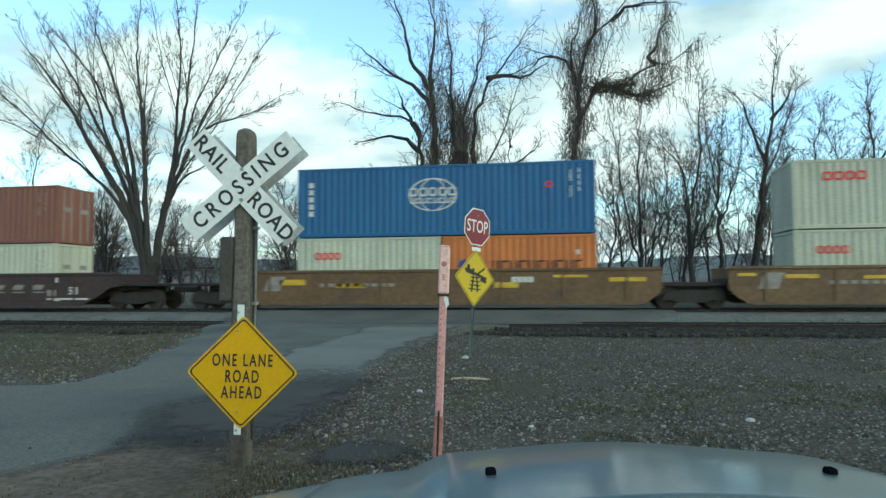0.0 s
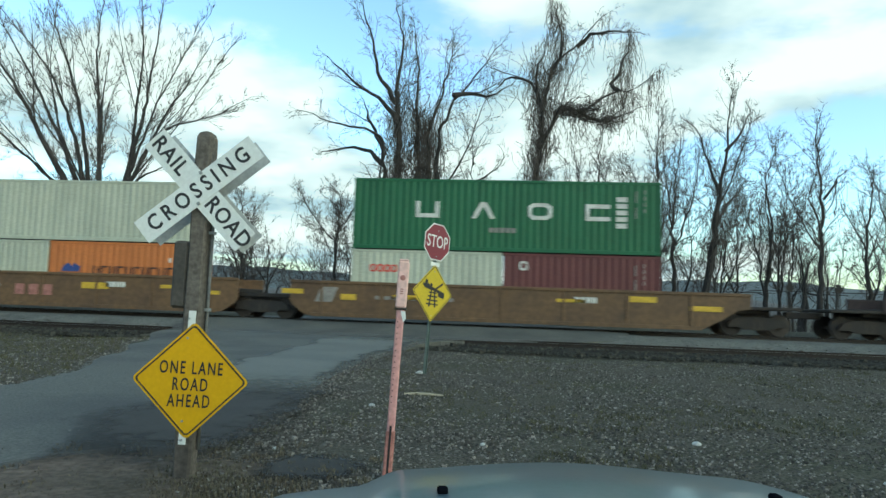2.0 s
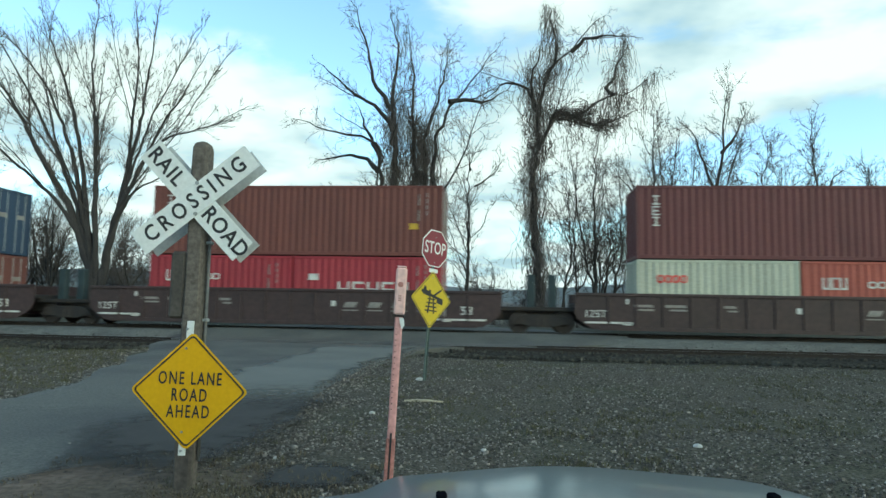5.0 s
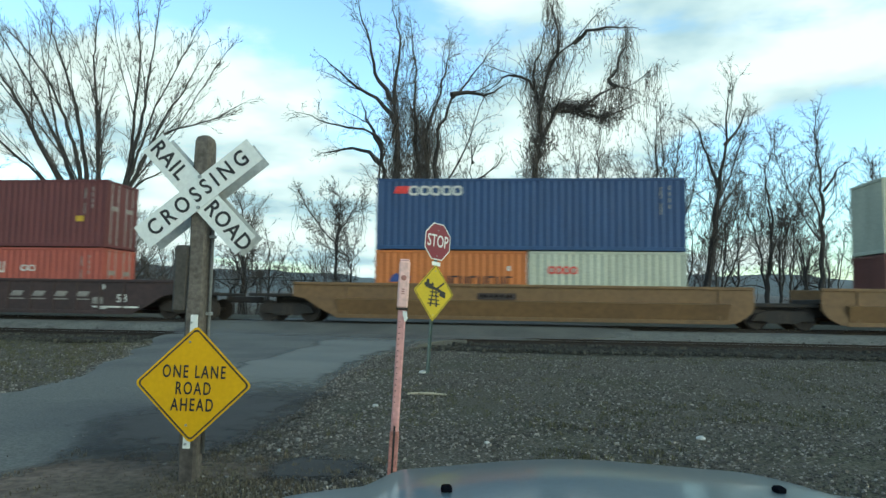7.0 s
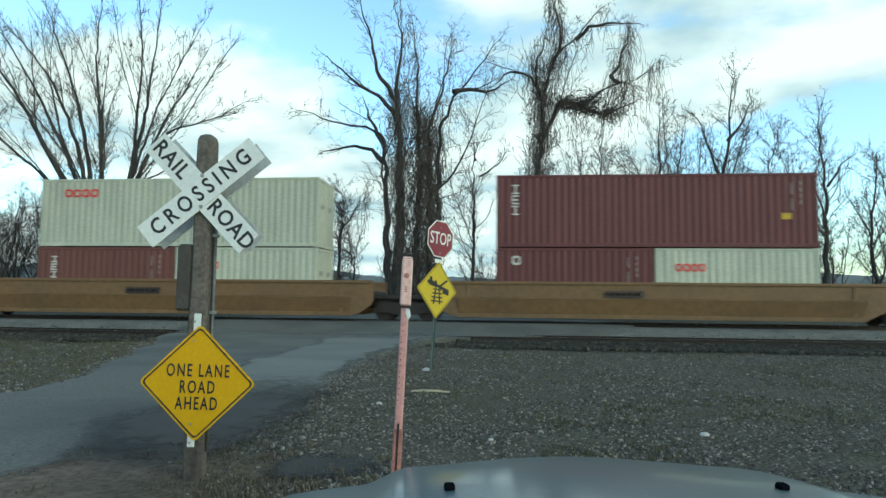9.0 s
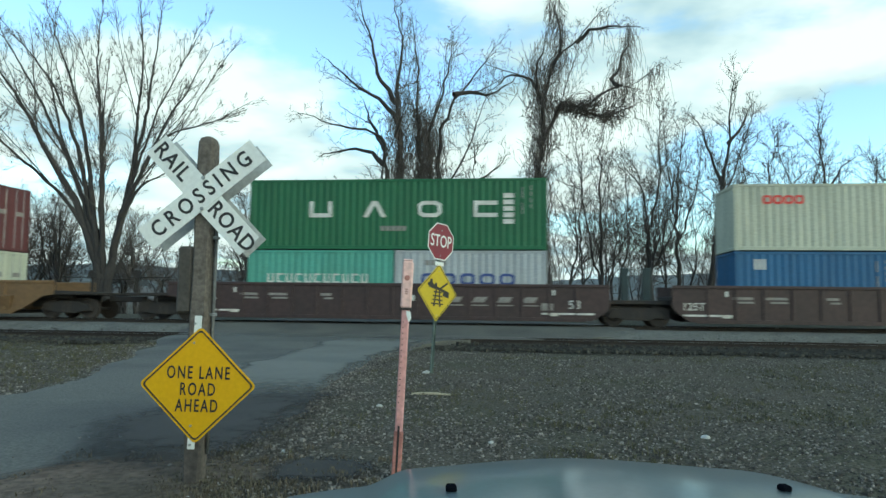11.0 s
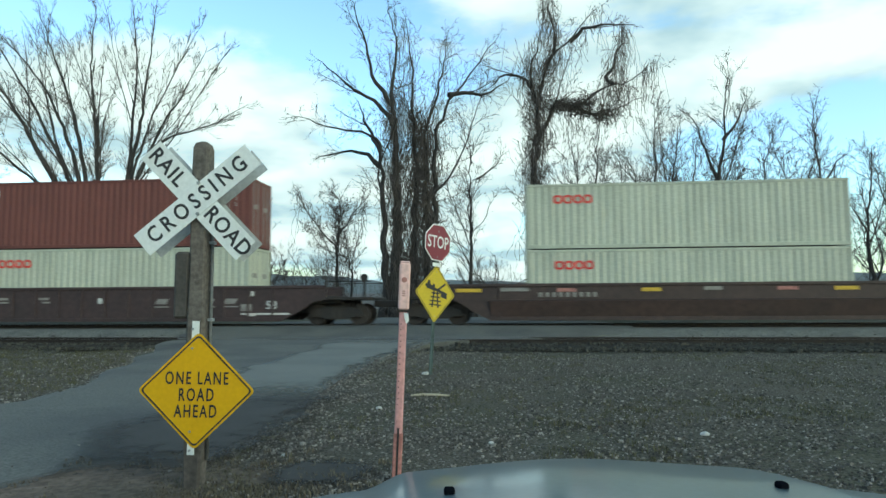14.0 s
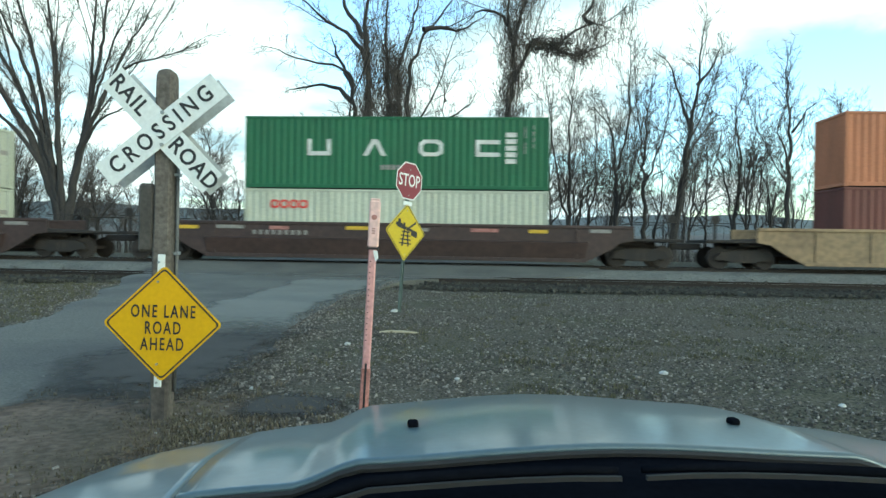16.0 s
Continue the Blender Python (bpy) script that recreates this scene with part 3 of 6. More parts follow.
# ---- distance ----
def ridge(name, y, height, seed, mat, label, x_scale, z0=-3):
    sh = Shape()
    n = 160
    for i in range(n + 1):
        x = (i / n - 0.5) * 2.6 * y
        h = height * (0.62 + 0.5 * noise.noise((x / x_scale, seed, 0)) + 0.10 * noise.noise((x / x_scale * 6, seed, 1)) + 0.03 * noise.noise((x / x_scale * 30, seed, 2)))
        for k in range(5):
            f = k / 4
            sh.v.append((x, y + 0.35 * y * (f - 0.5) * 0.5, z0 + (h - z0) * math.sin(f * math.pi / 2)))
    for i in range(n):
        for k in range(4):
            a = i * 5 + k
            sh.f.append((a, a + 5, a + 6, a + 1))
            sh.mi.append(0)
    return tagged(part(name, sh, mat, smooth=True), label, "hill", kind="structure")


ridge("backdrop_ridge", 1500, 108, 3.3, M_HILLHAZE, "far wooded ridge on the horizon, haze painted blue-grey", 700)
ridge("backdrop_woods", 420, 13, 8.1, M_WOODLAND, "distant bare grey woods low on the horizon", 60)


# ---- trees ----
def smooth_line(pts, step):
    out = []
    P = [pts[0]] + list(pts) + [pts[-1]]
    for i in range(1, len(P) - 2):
        a, b, c, d = P[i - 1], P[i], P[i + 1], P[i + 2]
        n = max(2, int((c - b).length / step))
        for k in range(n):
            t = k / n
            out.append(0.5 * ((2 * b) + (c - a) * t + (2 * a - 5 * b + 4 * c - d) * t * t + (3 * b - a - 3 * c + d) * t * t * t))
    out.append(pts[-1])
    return out


def grow(big, small, pts, r0, r1, level, rng, spec):
    """One branch as a tube, and its side branches."""
    n = len(pts)
    radii = [r0 + (r1 - r0) * (i / (n - 1)) ** 0.7 for i in range(n)]
    shape = big if r0 > 0.035 else small
    shape.tube(pts, radii, 7 if r0 > 0.1 else (5 if r0 > 0.035 else 3), cap=False)
    if level >= spec["levels"]:
        return
    length = sum((b - a).length for a, b in zip(pts, pts[1:]))
    if level == 0 and spec["forks"]:
        low = dict(spec, forks=0, bare=0.1)
        for _ in range(spec["forks"]):
            f = rng.uniform(0.25, 0.75)
            i = min(n - 2, int(f * (n - 1)))
            way = (pts[i + 1] - pts[i]).normalized()
            way = (way + Vector((rng.uniform(-0.45, 0.45), rng.uniform(-0.4, 0.4), 0.05))).normalized()
            run = (1 - f) * length * rng.uniform(0.7, 1.05)
            seg = max(4, int(run / 0.55))
            q, line = pts[i].copy(), [pts[i].copy()]
            for k in range(seg):
                way = (way + Vector((rng.gauss(0, 1), rng.gauss(0, 1), rng.gauss(0, 1))) * spec["wander"] * 0.55 + Vector((0, 0, spec["lift"] * 0.5))).normalized()
                q = q + way * (run / seg)
                line.append(q.copy())
            grow(big, small, line, max(0.025, radii[i] * 0.5), 0.011, 0, rng, low)
    count = int(length * spec["density"][level] + rng.random())
    start = spec["bare"] if level == 0 else 0.12
    for _ in range(count):
        f = start + (1 - start) * rng.random() ** 0.8
        i = min(n - 2, int(f * (n - 1)))
        p = pts[i].lerp(pts[i + 1], f * (n - 1) - i)
        d = (pts[i + 1] - pts[i]).normalized()
        side = Vector((rng.gauss(0, 1), rng.gauss(0, 1), rng.gauss(0, 0.7)))
        side = (side - d * side.dot(d)).normalized()
        ang = radians(rng.uniform(*spec["angle"]))
        way = d * math.cos(ang) + side * math.sin(ang)
        child = max(0.25, spec["ratio"][level] * (0.35 + 0.65 * (1 - f)) * min(length, 9) * rng.uniform(0.6, 1.25))
        seg = max(2 if level >= 2 else 3, int(child / spec["step"][min(level, 2)]))
        q, line = p.copy(), [p.copy()]
        for k in range(seg):
            bend = Vector((rng.gauss(0, 1), rng.gauss(0, 1), rng.gauss(0, 1))) * spec["wander"]
            way = (way + bend + Vector((0, 0, spec["lift"]))).normalized()
            q = q + way * (child / seg)
            line.append(q.copy())
        ra = max(spec["twig"], min(radii[i] * 0.55, child * 0.0115))
        grow(big, small, line, ra, max(spec["twig"] * 0.6, ra * 0.3), level + 1, rng, spec)


SPEC = dict(forks=1, levels=3, density=(2.4, 3.2, 3.6), angle=(22, 62), ratio=(0.44, 0.48, 0.5), step=(0.5, 0.4, 0.45), wander=0.16, lift=0.10, twig=0.0100, bare=0.22)


def tree(label, y, limbs, radius, seed, vines=0, depth=1.0, clad=0, clad_runs=(0, 1, 2), spread=0.28, nests=(), tip=0.0, **more):
    """A bare tree from the run of its main limbs (x, z), with side branches and twigs grown on them."""
    spec = dict(SPEC)
    spec.update(more)
    rng = random.Random(seed)
    ob = thing("tree", label, "tree", "bare trees behind the railway")
    x0 = limbs[0][0][0]
    ob.matrix_basis = pose(x0, y, gz(x0, y) - 0.05)
    big, small = Shape(), Shape()
    runs = []
    for k, limb in enumerate(limbs):
        z0 = gz(x0, y) - 0.05
        swing = rng.uniform(-1, 1) * depth
        low = limb[0][1] < 2.6
        pts = []
        n = len(limb)
        if low:
            pts.append(Vector((limb[0][0] - x0, 0, 0)))
        for i, (x, z) in enumerate(limb):
            f = i / max(1, n - 1)
            pts.append(Vector((x - x0, swing * 2.2 * f * (1 if k else 0.3), z - z0)))
        if tip:
            pts.append(pts[-1] + (pts[-1] - pts[-2]).normalized() * tip)
        line = smooth_line(pts, 0.55)
        for i in range(1, len(line)):
            line[i] = line[i] + Vector((rng.gauss(0, spec["wander"] * 0.3), rng.gauss(0, 0.05), rng.gauss(0, spec["wander"] * 0.2)))
        r = radius * (1.0 if k == 0 else 0.72 if low else 0.40)
        grow(big, small, line, r, 0.012, 0, rng, spec)
        runs.append(line)
    part("trunk", big, M_BARK, ob, "rough grey-brown bark", smooth=True)
    part("crown", small, M_TWIG, ob, "bare brown winter twigs")
    if vines:
        vs = Shape()
        for _ in range(clad):
            line = runs[rng.choice(clad_runs)]
            i = int((0.02 + 0.66 * rng.random() ** 1.2) * (len(line) - 1))
            q = line[i] + Vector((rng.gauss(0, spread), rng.gauss(0, spread), rng.uniform(-0.3, 0.3)))
            way = Vector((rng.gauss(0, 0.22), rng.gauss(0, 0.22), rng.choice((-1, 1, 1)))).normalized()
            pts = [q]
            for k in range(5):
                way = (way + Vector((rng.gauss(0, 0.2), rng.gauss(0, 0.2), rng.gauss(0, 0.15)))).normalized()
                pts.append(pts[-1] + way * rng.uniform(0.15, 0.36))
            vs.tube(pts, [0.013] * 6, 3, cap=False)
        # tangles of dead stems round a stretch of one limb
        for run, f0, f1, count, wide in nests:
            line = runs[run]
            for _ in range(count):
                i = int((f0 + (f1 - f0) * rng.random()) * (len(line) - 1))
                q = line[i] + Vector((rng.gauss(0, wide), rng.gauss(0, wide), rng.gauss(-0.05, wide * 0.8)))
                pts = [q]
                for k in range(4):
                    pts.append(pts[-1] + Vector((rng.gauss(0, 0.16), rng.gauss(0, 0.16), rng.gauss(0, 0.12))))
                vs.tube(pts, [0.013] * 5, 3, cap=False)
        for _ in range(vines):
            line = rng.choice(runs[:4])
            i = rng.randint(len(line) // 4, len(line) - 1)
            p = line[i] + Vector((rng.gauss(0, 0.25), rng.gauss(0, 0.3), rng.uniform(-0.3, 0.3)))
            drop = rng.uniform(0.5, 3.3)
            pts = [p]
            for k in range(6):
                pts.append(pts[-1] + Vector((rng.gauss(0, 0.12), rng.gauss(0, 0.12), -drop / 6 * rng.uniform(0.4, 1.5))))
            if pts[-1].z < 0:
                continue
            vs.tube(pts, [0.012] * 7, 3, cap=False)
        part("vine", vs, M_VINE, ob, "dark hanging vine stems", smooth=False)
    return ob


FAN_LEFT = [[(-25.8, 2.2), (-26.4, 3.9), (-27.5, 6.7), (-28.9, 8.8), (-30.6, 11.5), (-32.4, 14.3), (-34.9, 17.3)], [(-25.8, 2.2), (-26.3, 4.3), (-27.4, 7.5), (-28.4, 9.7), (-30.1, 12.8), (-31.8, 15.6), (-33.7, 18.4)], [(-25.7, 2.2), (-26.2, 4.5), (-27.1, 8.4), (-27.9, 11.2), (-29.7, 14.9), (-32.5, 18.1)], [(-25.6, 2.2), (-26.1, 4.6), (-26.8, 9.1), (-27.6, 12.9), (-28.6, 15.6), (-30.0, 19.4)], [(-26.7, 5.0), (-28.2, 7.1), (-29.9, 8.7), (-31.9, 10.4), (-34.3, 12.6), (-36.5, 14.3)]]
FAN_RIGHT = [[(-25.6, 2.2), (-26.0, 5.0), (-26.4, 10.2), (-26.9, 13.6), (-27.4, 16.7), (-27.4, 20.1)], [(-25.5, 2.2), (-25.7, 5.7), (-25.8, 10.2), (-25.7, 12.8), (-25.4, 14.7)], [(-25.3, 2.2), (-25.0, 5.0), (-24.5, 8.3), (-24.4, 12.0), (-24.3, 15.7), (-24.7, 19.5)], [(-25.2, 2.2), (-24.8, 5.4), (-24.3, 9.0), (-23.7, 12.7), (-23.5, 16.1), (-23.3, 19.8)], [(-25.1, 3.2), (-24.3, 7.2), (-23.3, 10.6), (-22.5, 13.0), (-21.3, 15.6), (-20.3, 17.5)], [(-24.4, 6.6), (-23.1, 9.3), (-21.9, 11.9), (-20.5, 13.8), (-19.5, 15.6)], [(-24.2, 7.0), (-22.5, 10.4), (-20.6, 11.5), (-18.7, 11.9), (-17.4, 12.5)], [(-24.6, 6.1), (-23.1, 7.9), (-21.4, 8.6)]]
CLUMP = [[(-7.0, 2.3), (-7.0, 8.6), (-7.1, 11.8), (-7.3, 14.0), (-7.0, 16.5), (-7.3, 18.7)], [(-5.9, 2.3), (-5.8, 8.6), (-6.0, 12.1), (-6.0, 15.0), (-6.4, 18.1)], [(-5.1, 2.3), (-5.1, 8.5), (-5.2, 11.7), (-4.6, 13.5), (-4.2, 15.4), (-4.0, 17.2)], [(-4.6, 2.3), (-4.6, 10.6), (-4.2, 12.4), (-3.7, 13.8), (-2.9, 15.0), (-1.5, 17.0)], [(-7.3, 13.3), (-8.5, 15.2), (-8.8, 17.0), (-9.5, 19.0)], [(-7.2, 12.0), (-8.2, 13.5), (-9.5, 14.2), (-11.1, 15.5)], [(-7.7, 2.3), (-7.9, 9.5), (-8.4, 11.3), (-9.9, 11.5), (-12.2, 12.1)], [(-8.0, 9.4), (-9.5, 10.6), (-11.7, 10.5)], [(-3.7, 13.8), (-2.7, 14.1), (-1.7, 14.2), (-0.7, 14.9)], [(-8.0, 10.4), (-9.1, 12.3), (-9.7, 13.7)]]
BENT = [[(1.9, 2.0), (1.5, 8.3), (1.8, 10.6), (1.7, 12.1), (2.0, 13.7), (2.3, 15.2), (3.6, 16.5), (4.7, 17.7)], [(1.7, 10.6), (2.3, 11.8), (2.9, 12.7), (4.1, 12.6), (5.2, 13.3), (6.2, 13.8), (6.9, 13.8), (7.9, 14.6)], [(6.2, 13.8), (5.9, 14.4), (6.3, 15.2), (6.7, 16.1), (6.9, 17.2)], [(2.3, 14.8), (2.8, 16.5), (2.6, 18.6)], [(1.5, 13.0), (1.1, 14.3), (0.0, 14.9), (-0.8, 14.5)], [(3.8, 12.6), (5.2, 12.0), (6.1, 12.2), (7.0, 12.6)], [(3.7, 16.5), (4.5, 17.1), (5.4, 17.2), (6.3, 17.0)], [(1.8, 12.5), (1.4, 14.4), (1.7, 15.6)]]


def forest():
    tree("tall bare tree fanning into many upright limbs", 40, FAN_LEFT + FAN_RIGHT, 0.40, 11, tip=1.6, twig=0.0115, lift=0.07, angle=(14, 40), bare=0.30, forks=2, wander=0.12, density=(2.0, 3.0, 3.4), ratio=(0.34, 0.5, 0.5), depth=0.8)
    tree("bare crooked tree clump wrapped in dark vines", 41, CLUMP, 0.48, 12, tip=1.0, vines=300, clad=3700, clad_runs=(0, 0, 0, 1, 1, 2, 2, 2), spread=0.34, wander=0.26, lift=0.02, density=(2.3, 3.2, 3.4), ratio=(0.36, 0.5, 0.5))
    tree("bare leaning tree with a broken bend and hanging vines", 40, BENT, 0.38, 13, tip=1.0, vines=600, clad=1500, clad_runs=(0, 0, 0, 0, 7), spread=0.40, nests=((1, 0.22, 0.50, 420, 0.24), (5, 0.0, 0.7, 300, 0.26), (0, 0.55, 0.8, 250, 0.3)), wander=0.28, lift=0.01, depth=0.6, density=(2.4, 3.2, 3.6), ratio=(0.36, 0.5, 0.5))
    tree("slender forked bare grey-brown tree", 44, [[(12.2, 0.8), (12.8, 5.6), (13.2, 8.7), (13.6, 11.4), (13.7, 14.1), (14.0, 15.7)], [(13.6, 11.2), (14.8, 12.6), (15.8, 14.5)], [(13.2, 8.5), (12.3, 12.3), (12.0, 13.6)], [(12.9, 6.2), (14.2, 8.3), (15.6, 9.4)]], 0.34, 14, density=(3.2, 3.8, 3.8), vines=60, clad=300, clad_runs=(0,))
    tree("slim many-stemmed bare tree among others", 46, [[(5.9, 1.4), (5.8, 7.9), (6.0, 11.7), (6.2, 13.4)], [(5.9, 1.4), (5.0, 6.0), (4.5, 9.8), (4.2, 12.4)], [(6.1, 1.4), (7.1, 4.8), (8.0, 6.4)]], 0.2, 61, density=(3.0, 3.6, 3.8), wander=0.22, vines=30)
    tree("forked bare tree with a crooked stem", 45, [[(8.9, 1.4), (8.7, 6.6), (8.3, 8.7), (6.8, 10.9)], [(8.9, 5.9), (9.4, 8.9), (9.4, 11.4), (9.1, 13.9)], [(8.9, 2.9), (10.2, 5.9), (10.4, 7.8)]], 0.27, 62, density=(3.0, 3.6, 3.8), wander=0.22, vines=20)
    tree("slim many-stemmed bare tree among others", 47, [[(11.1, 1.5), (11.0, 7.3), (11.3, 10.8), (11.5, 13.3)], [(11.0, 6.5), (10.3, 10.4), (9.9, 13.5)], [(11.1, 5.0), (12.1, 8.5), (12.5, 11.9)]], 0.22, 63, density=(3.4, 3.8, 3.8), wander=0.22, vines=40)
    tree("many-stemmed bare brown shrub tree", 46, [[(16.7, 1.6), (17.1, 6.5), (16.7, 9.3), (17.3, 11.7)], [(16.7, 1.6), (16.0, 6.4), (15.3, 8.7)], [(17.5, 1.6), (17.9, 6.5), (18.6, 9.3)], [(17.6, 5.0), (19.1, 8.0), (19.3, 9.3)]], 0.19, 16, density=(3.0, 3.6, 3.8), wander=0.22)
    tree("twin-stemmed bare grey-brown tree", 44, [[(19.2, 1.2), (19.4, 5.5), (19.6, 7.8), (19.3, 11.2), (19.4, 13.9)], [(19.5, 8.2), (20.5, 9.6), (21.2, 10.2)], [(19.4, 5.9), (18.5, 8.6), (18.7, 9.8)]], 0.26, 15, density=(3.0, 3.6, 3.8), wander=0.22, vines=40)
    tree("small leaning bare tree behind the railway", 45, [[(18.5, 1.2), (19.0, 4.2), (19.9, 5.4)], [(18.7, 2.3), (18.5, 4.9), (18.2, 6.7)]], 0.24, 64, density=(3.0, 3.6, 3.8), wander=0.22)
    tree("small bare grey-brown tree behind the railway", 46, [[(-2.7, 2.0), (-2.7, 9.8), (-2.5, 11.3), (-1.8, 12.7)], [(-2.3, 9.4), (-1.0, 10.4), (-0.6, 11.2), (-0.8, 12.2)], [(-2.6, 10.5), (-2.8, 11.9), (-3.0, 12.7)]], 0.20, 25, density=(3.0, 3.6, 3.8), wander=0.22)
    tree("slim bare tree beside a larger one", 44, [[(-37.7, 2.3), (-37.7, 9.0), (-37.4, 11.3), (-37.2, 13.8)], [(-37.3, 12.3), (-36.5, 13.8), (-35.6, 14.8)], [(-37.4, 12.2), (-38.6, 13.0), (-40.5, 13.7)]], 0.17, 26, density=(3.0, 3.6, 3.8), wander=0.22)
    tree("many-stemmed bare brown shrub tree", 46, [[(-33.0, 2.3), (-33.4, 5.7), (-34.0, 8.7)], [(-32.7, 2.3), (-32.4, 5.3), (-31.8, 7.8)], [(-33.1, 4.0), (-34.3, 6.6), (-34.9, 8.3)]], 0.22, 27, density=(3.0, 3.2, 3.2), wander=0.24, vines=50)
    tree("small spreading bare tree behind the railway", 44, [[(-11.5, 2.1), (-11.5, 5.2), (-11.4, 7.4), (-11.8, 8.4)], [(-11.4, 4.4), (-12.9, 6.3), (-14.2, 8.2)], [(-11.5, 5.2), (-10.3, 7.4), (-9.9, 8.6)], [(-10.5, 2.2), (-10.9, 3.8), (-12.9, 4.8)]], 0.19, 20, vines=90, wander=0.27, twig=0.013, density=(4.2, 4.6, 4.2))
    tree("small bare grey-brown tree behind the railway", 50, [[(-20.3, 2.2), (-20.4, 5.7), (-20.8, 8.8), (-21.1, 10.6)], [(-20.4, 5.3), (-19.6, 7.9), (-19.0, 9.2)], [(-20.3, 2.2), (-21.2, 5.0), (-22.4, 8.2)]], 0.2, 21, twig=0.012, density=(3.2, 3.6, 3.6), wander=0.22)
    tree("small bare grey-brown tree behind the railway", 46, [[(23.1, 2.4), (23.0, 5.5), (23.5, 8.9), (23.7, 11.1)], [(23.0, 5.2), (22.2, 7.4), (21.9, 8.5)]], 0.2, 24)
    rng = random.Random(5)
    for k in range(5):
        x, y = rng.uniform(21, 34), rng.uniform(43, 54)
        h = rng.uniform(6.5, 10.5)
        tree("slim bare tree among a row of others", y, [[(x, 1.9), (x + rng.uniform(-0.6, 0.6), h * 0.5), (x + rng.uniform(-1.0, 1.0), h)], [(x, 2.0), (x + rng.uniform(-1.2, 1.2), h * 0.45), (x + rng.uniform(-2.2, 2.2), h * 0.9)]], 0.14, 80 + k, wander=0.2)
    for k in range(11):
        x, y = -46 + 1.7 * k + rng.uniform(-0.5, 0.5), rng.uniform(43, 52)
        h = rng.uniform(5, 9)
        tree("slim bare tree beside a larger one", y, [[(x, 1.9), (x + rng.uniform(-0.6, 0.6), h * 0.5), (x + rng.uniform(-1.0, 1.0), h)], [(x, 2.0), (x + rng.uniform(-1.2, 1.2), h * 0.45), (x + rng.uniform(-2.2, 2.2), h * 0.9)]], 0.14, 100 + k, wander=0.2)
    for k in range(12):
        x, y = 3.4 + 1.5 * k + rng.uniform(-0.6, 0.6), rng.uniform(46, 53)
        h = rng.uniform(7.5, 12.0)
        tree("slim bare tree among a row of others", y, [[(x, 1.9), (x + rng.uniform(-0.6, 0.6), h * 0.5), (x + rng.uniform(-1.0, 1.0), h)], [(x, 2.0), (x + rng.uniform(-1.2, 1.2), h * 0.45), (x + rng.uniform(-2.2, 2.2), h * 0.9)]], 0.12, 120 + k, wander=0.2, density=(2.4, 3.0, 3.0))
    for k in range(9):
        x, y = (-24 + 1.6 * k if k < 7 else -3 + 2.2 * (k - 7)) + rng.uniform(-0.5, 0.5), rng.uniform(44, 52)
        h = rng.uniform(4.0, 6.5)
        tree("small bushy bare tree behind the railway", y, [[(x, 1.6), (x + rng.uniform(-0.5, 0.5), h * 0.55), (x + rng.uniform(-1.0, 1.0), h)], [(x, 1.7), (x - rng.uniform(0.5, 1.2), h * 0.5), (x - rng.uniform(1.0, 2.0), h * 0.85)], [(x, 1.7), (x + rng.uniform(0.5, 1.2), h * 0.5), (x + rng.uniform(1.0, 2.0), h * 0.85)]], 0.11, 150 + k, wander=0.24, density=(2.8, 3.4, 3.4))
    for k in range(11):
        x, y = -46 + 2.2 * k + rng.uniform(-0.8, 0.8), rng.uniform(44, 50)
        h = rng.uniform(4.5, 8.0)
        tree("small bushy bare tree beside a larger one", y, [[(x, 1.6), (x + rng.uniform(-0.5, 0.5), h * 0.55), (x + rng.uniform(-1.0, 1.0), h)], [(x, 1.7), (x - rng.uniform(0.5, 1.2), h * 0.5), (x - rng.uniform(1.0, 2.2), h * 0.85)], [(x, 1.7), (x + rng.uniform(0.5, 1.2), h * 0.5), (x + rng.uniform(1.0, 2.2), h * 0.85)]], 0.13, 170 + k, wander=0.25, density=(3.0, 3.6, 3.6), twig=0.012)
    for k in range(34):
        x, y = rng.uniform(-40, 40), rng.uniform(52, 70)
        h = rng.uniform(4, 8) if x < 4 else rng.uniform(5, 9.5)
        if -18 < x < 2:
            h *= 0.6
        tree("distant slim bare tree", y, [[(x, 1.9), (x + rng.uniform(-0.6, 0.6), h * 0.5), (x + rng.uniform(-1.2, 1.2), h)], [(x, h * 0.3 + 2), (x + rng.uniform(-1.5, 1.5), h * 0.8)]], 0.11, 40 + k, levels=2, density=(3.0, 4.0, 2), twig=0.012)


forest()


def thicket():
    rng = random.Random(77)
    sh = Shape()
    for _ in range(1900):
        x, y = rng.uniform(-48, 48), rng.uniform(39, 57)
        h = rng.uniform(0.6, 2.1)
        p = Vector((x, y, gz(x, y) - 0.05))
        pts = [p]
        way = Vector((rng.gauss(0, 0.35), rng.gauss(0, 0.35), 1)).normalized()
        for k in range(4):
            way = (way + Vector((rng.gauss(0, 0.2), rng.gauss(0, 0.2), 0))).normalized()
            pts.append(pts[-1] + way * h / 4)
        sh.tube(pts, [0.02, 0.017, 0.014, 0.011, 0.008], 3, cap=False)
        for k in (1, 2, 3):
            a = pts[k]
            w = Vector((rng.gauss(0, 1), rng.gauss(0, 1), 0.7)).normalized() * h * 0.35
            sh.tube([a, a + w * 0.5 + Vector((0, 0, 0.05)), a + w], [0.01, 0.008, 0.006], 3, cap=False)
    tagged(part("brushwood", sh, M_TWIG), "bare brown thicket under the trees", "undergrowth", kind="stuff")


thicket()


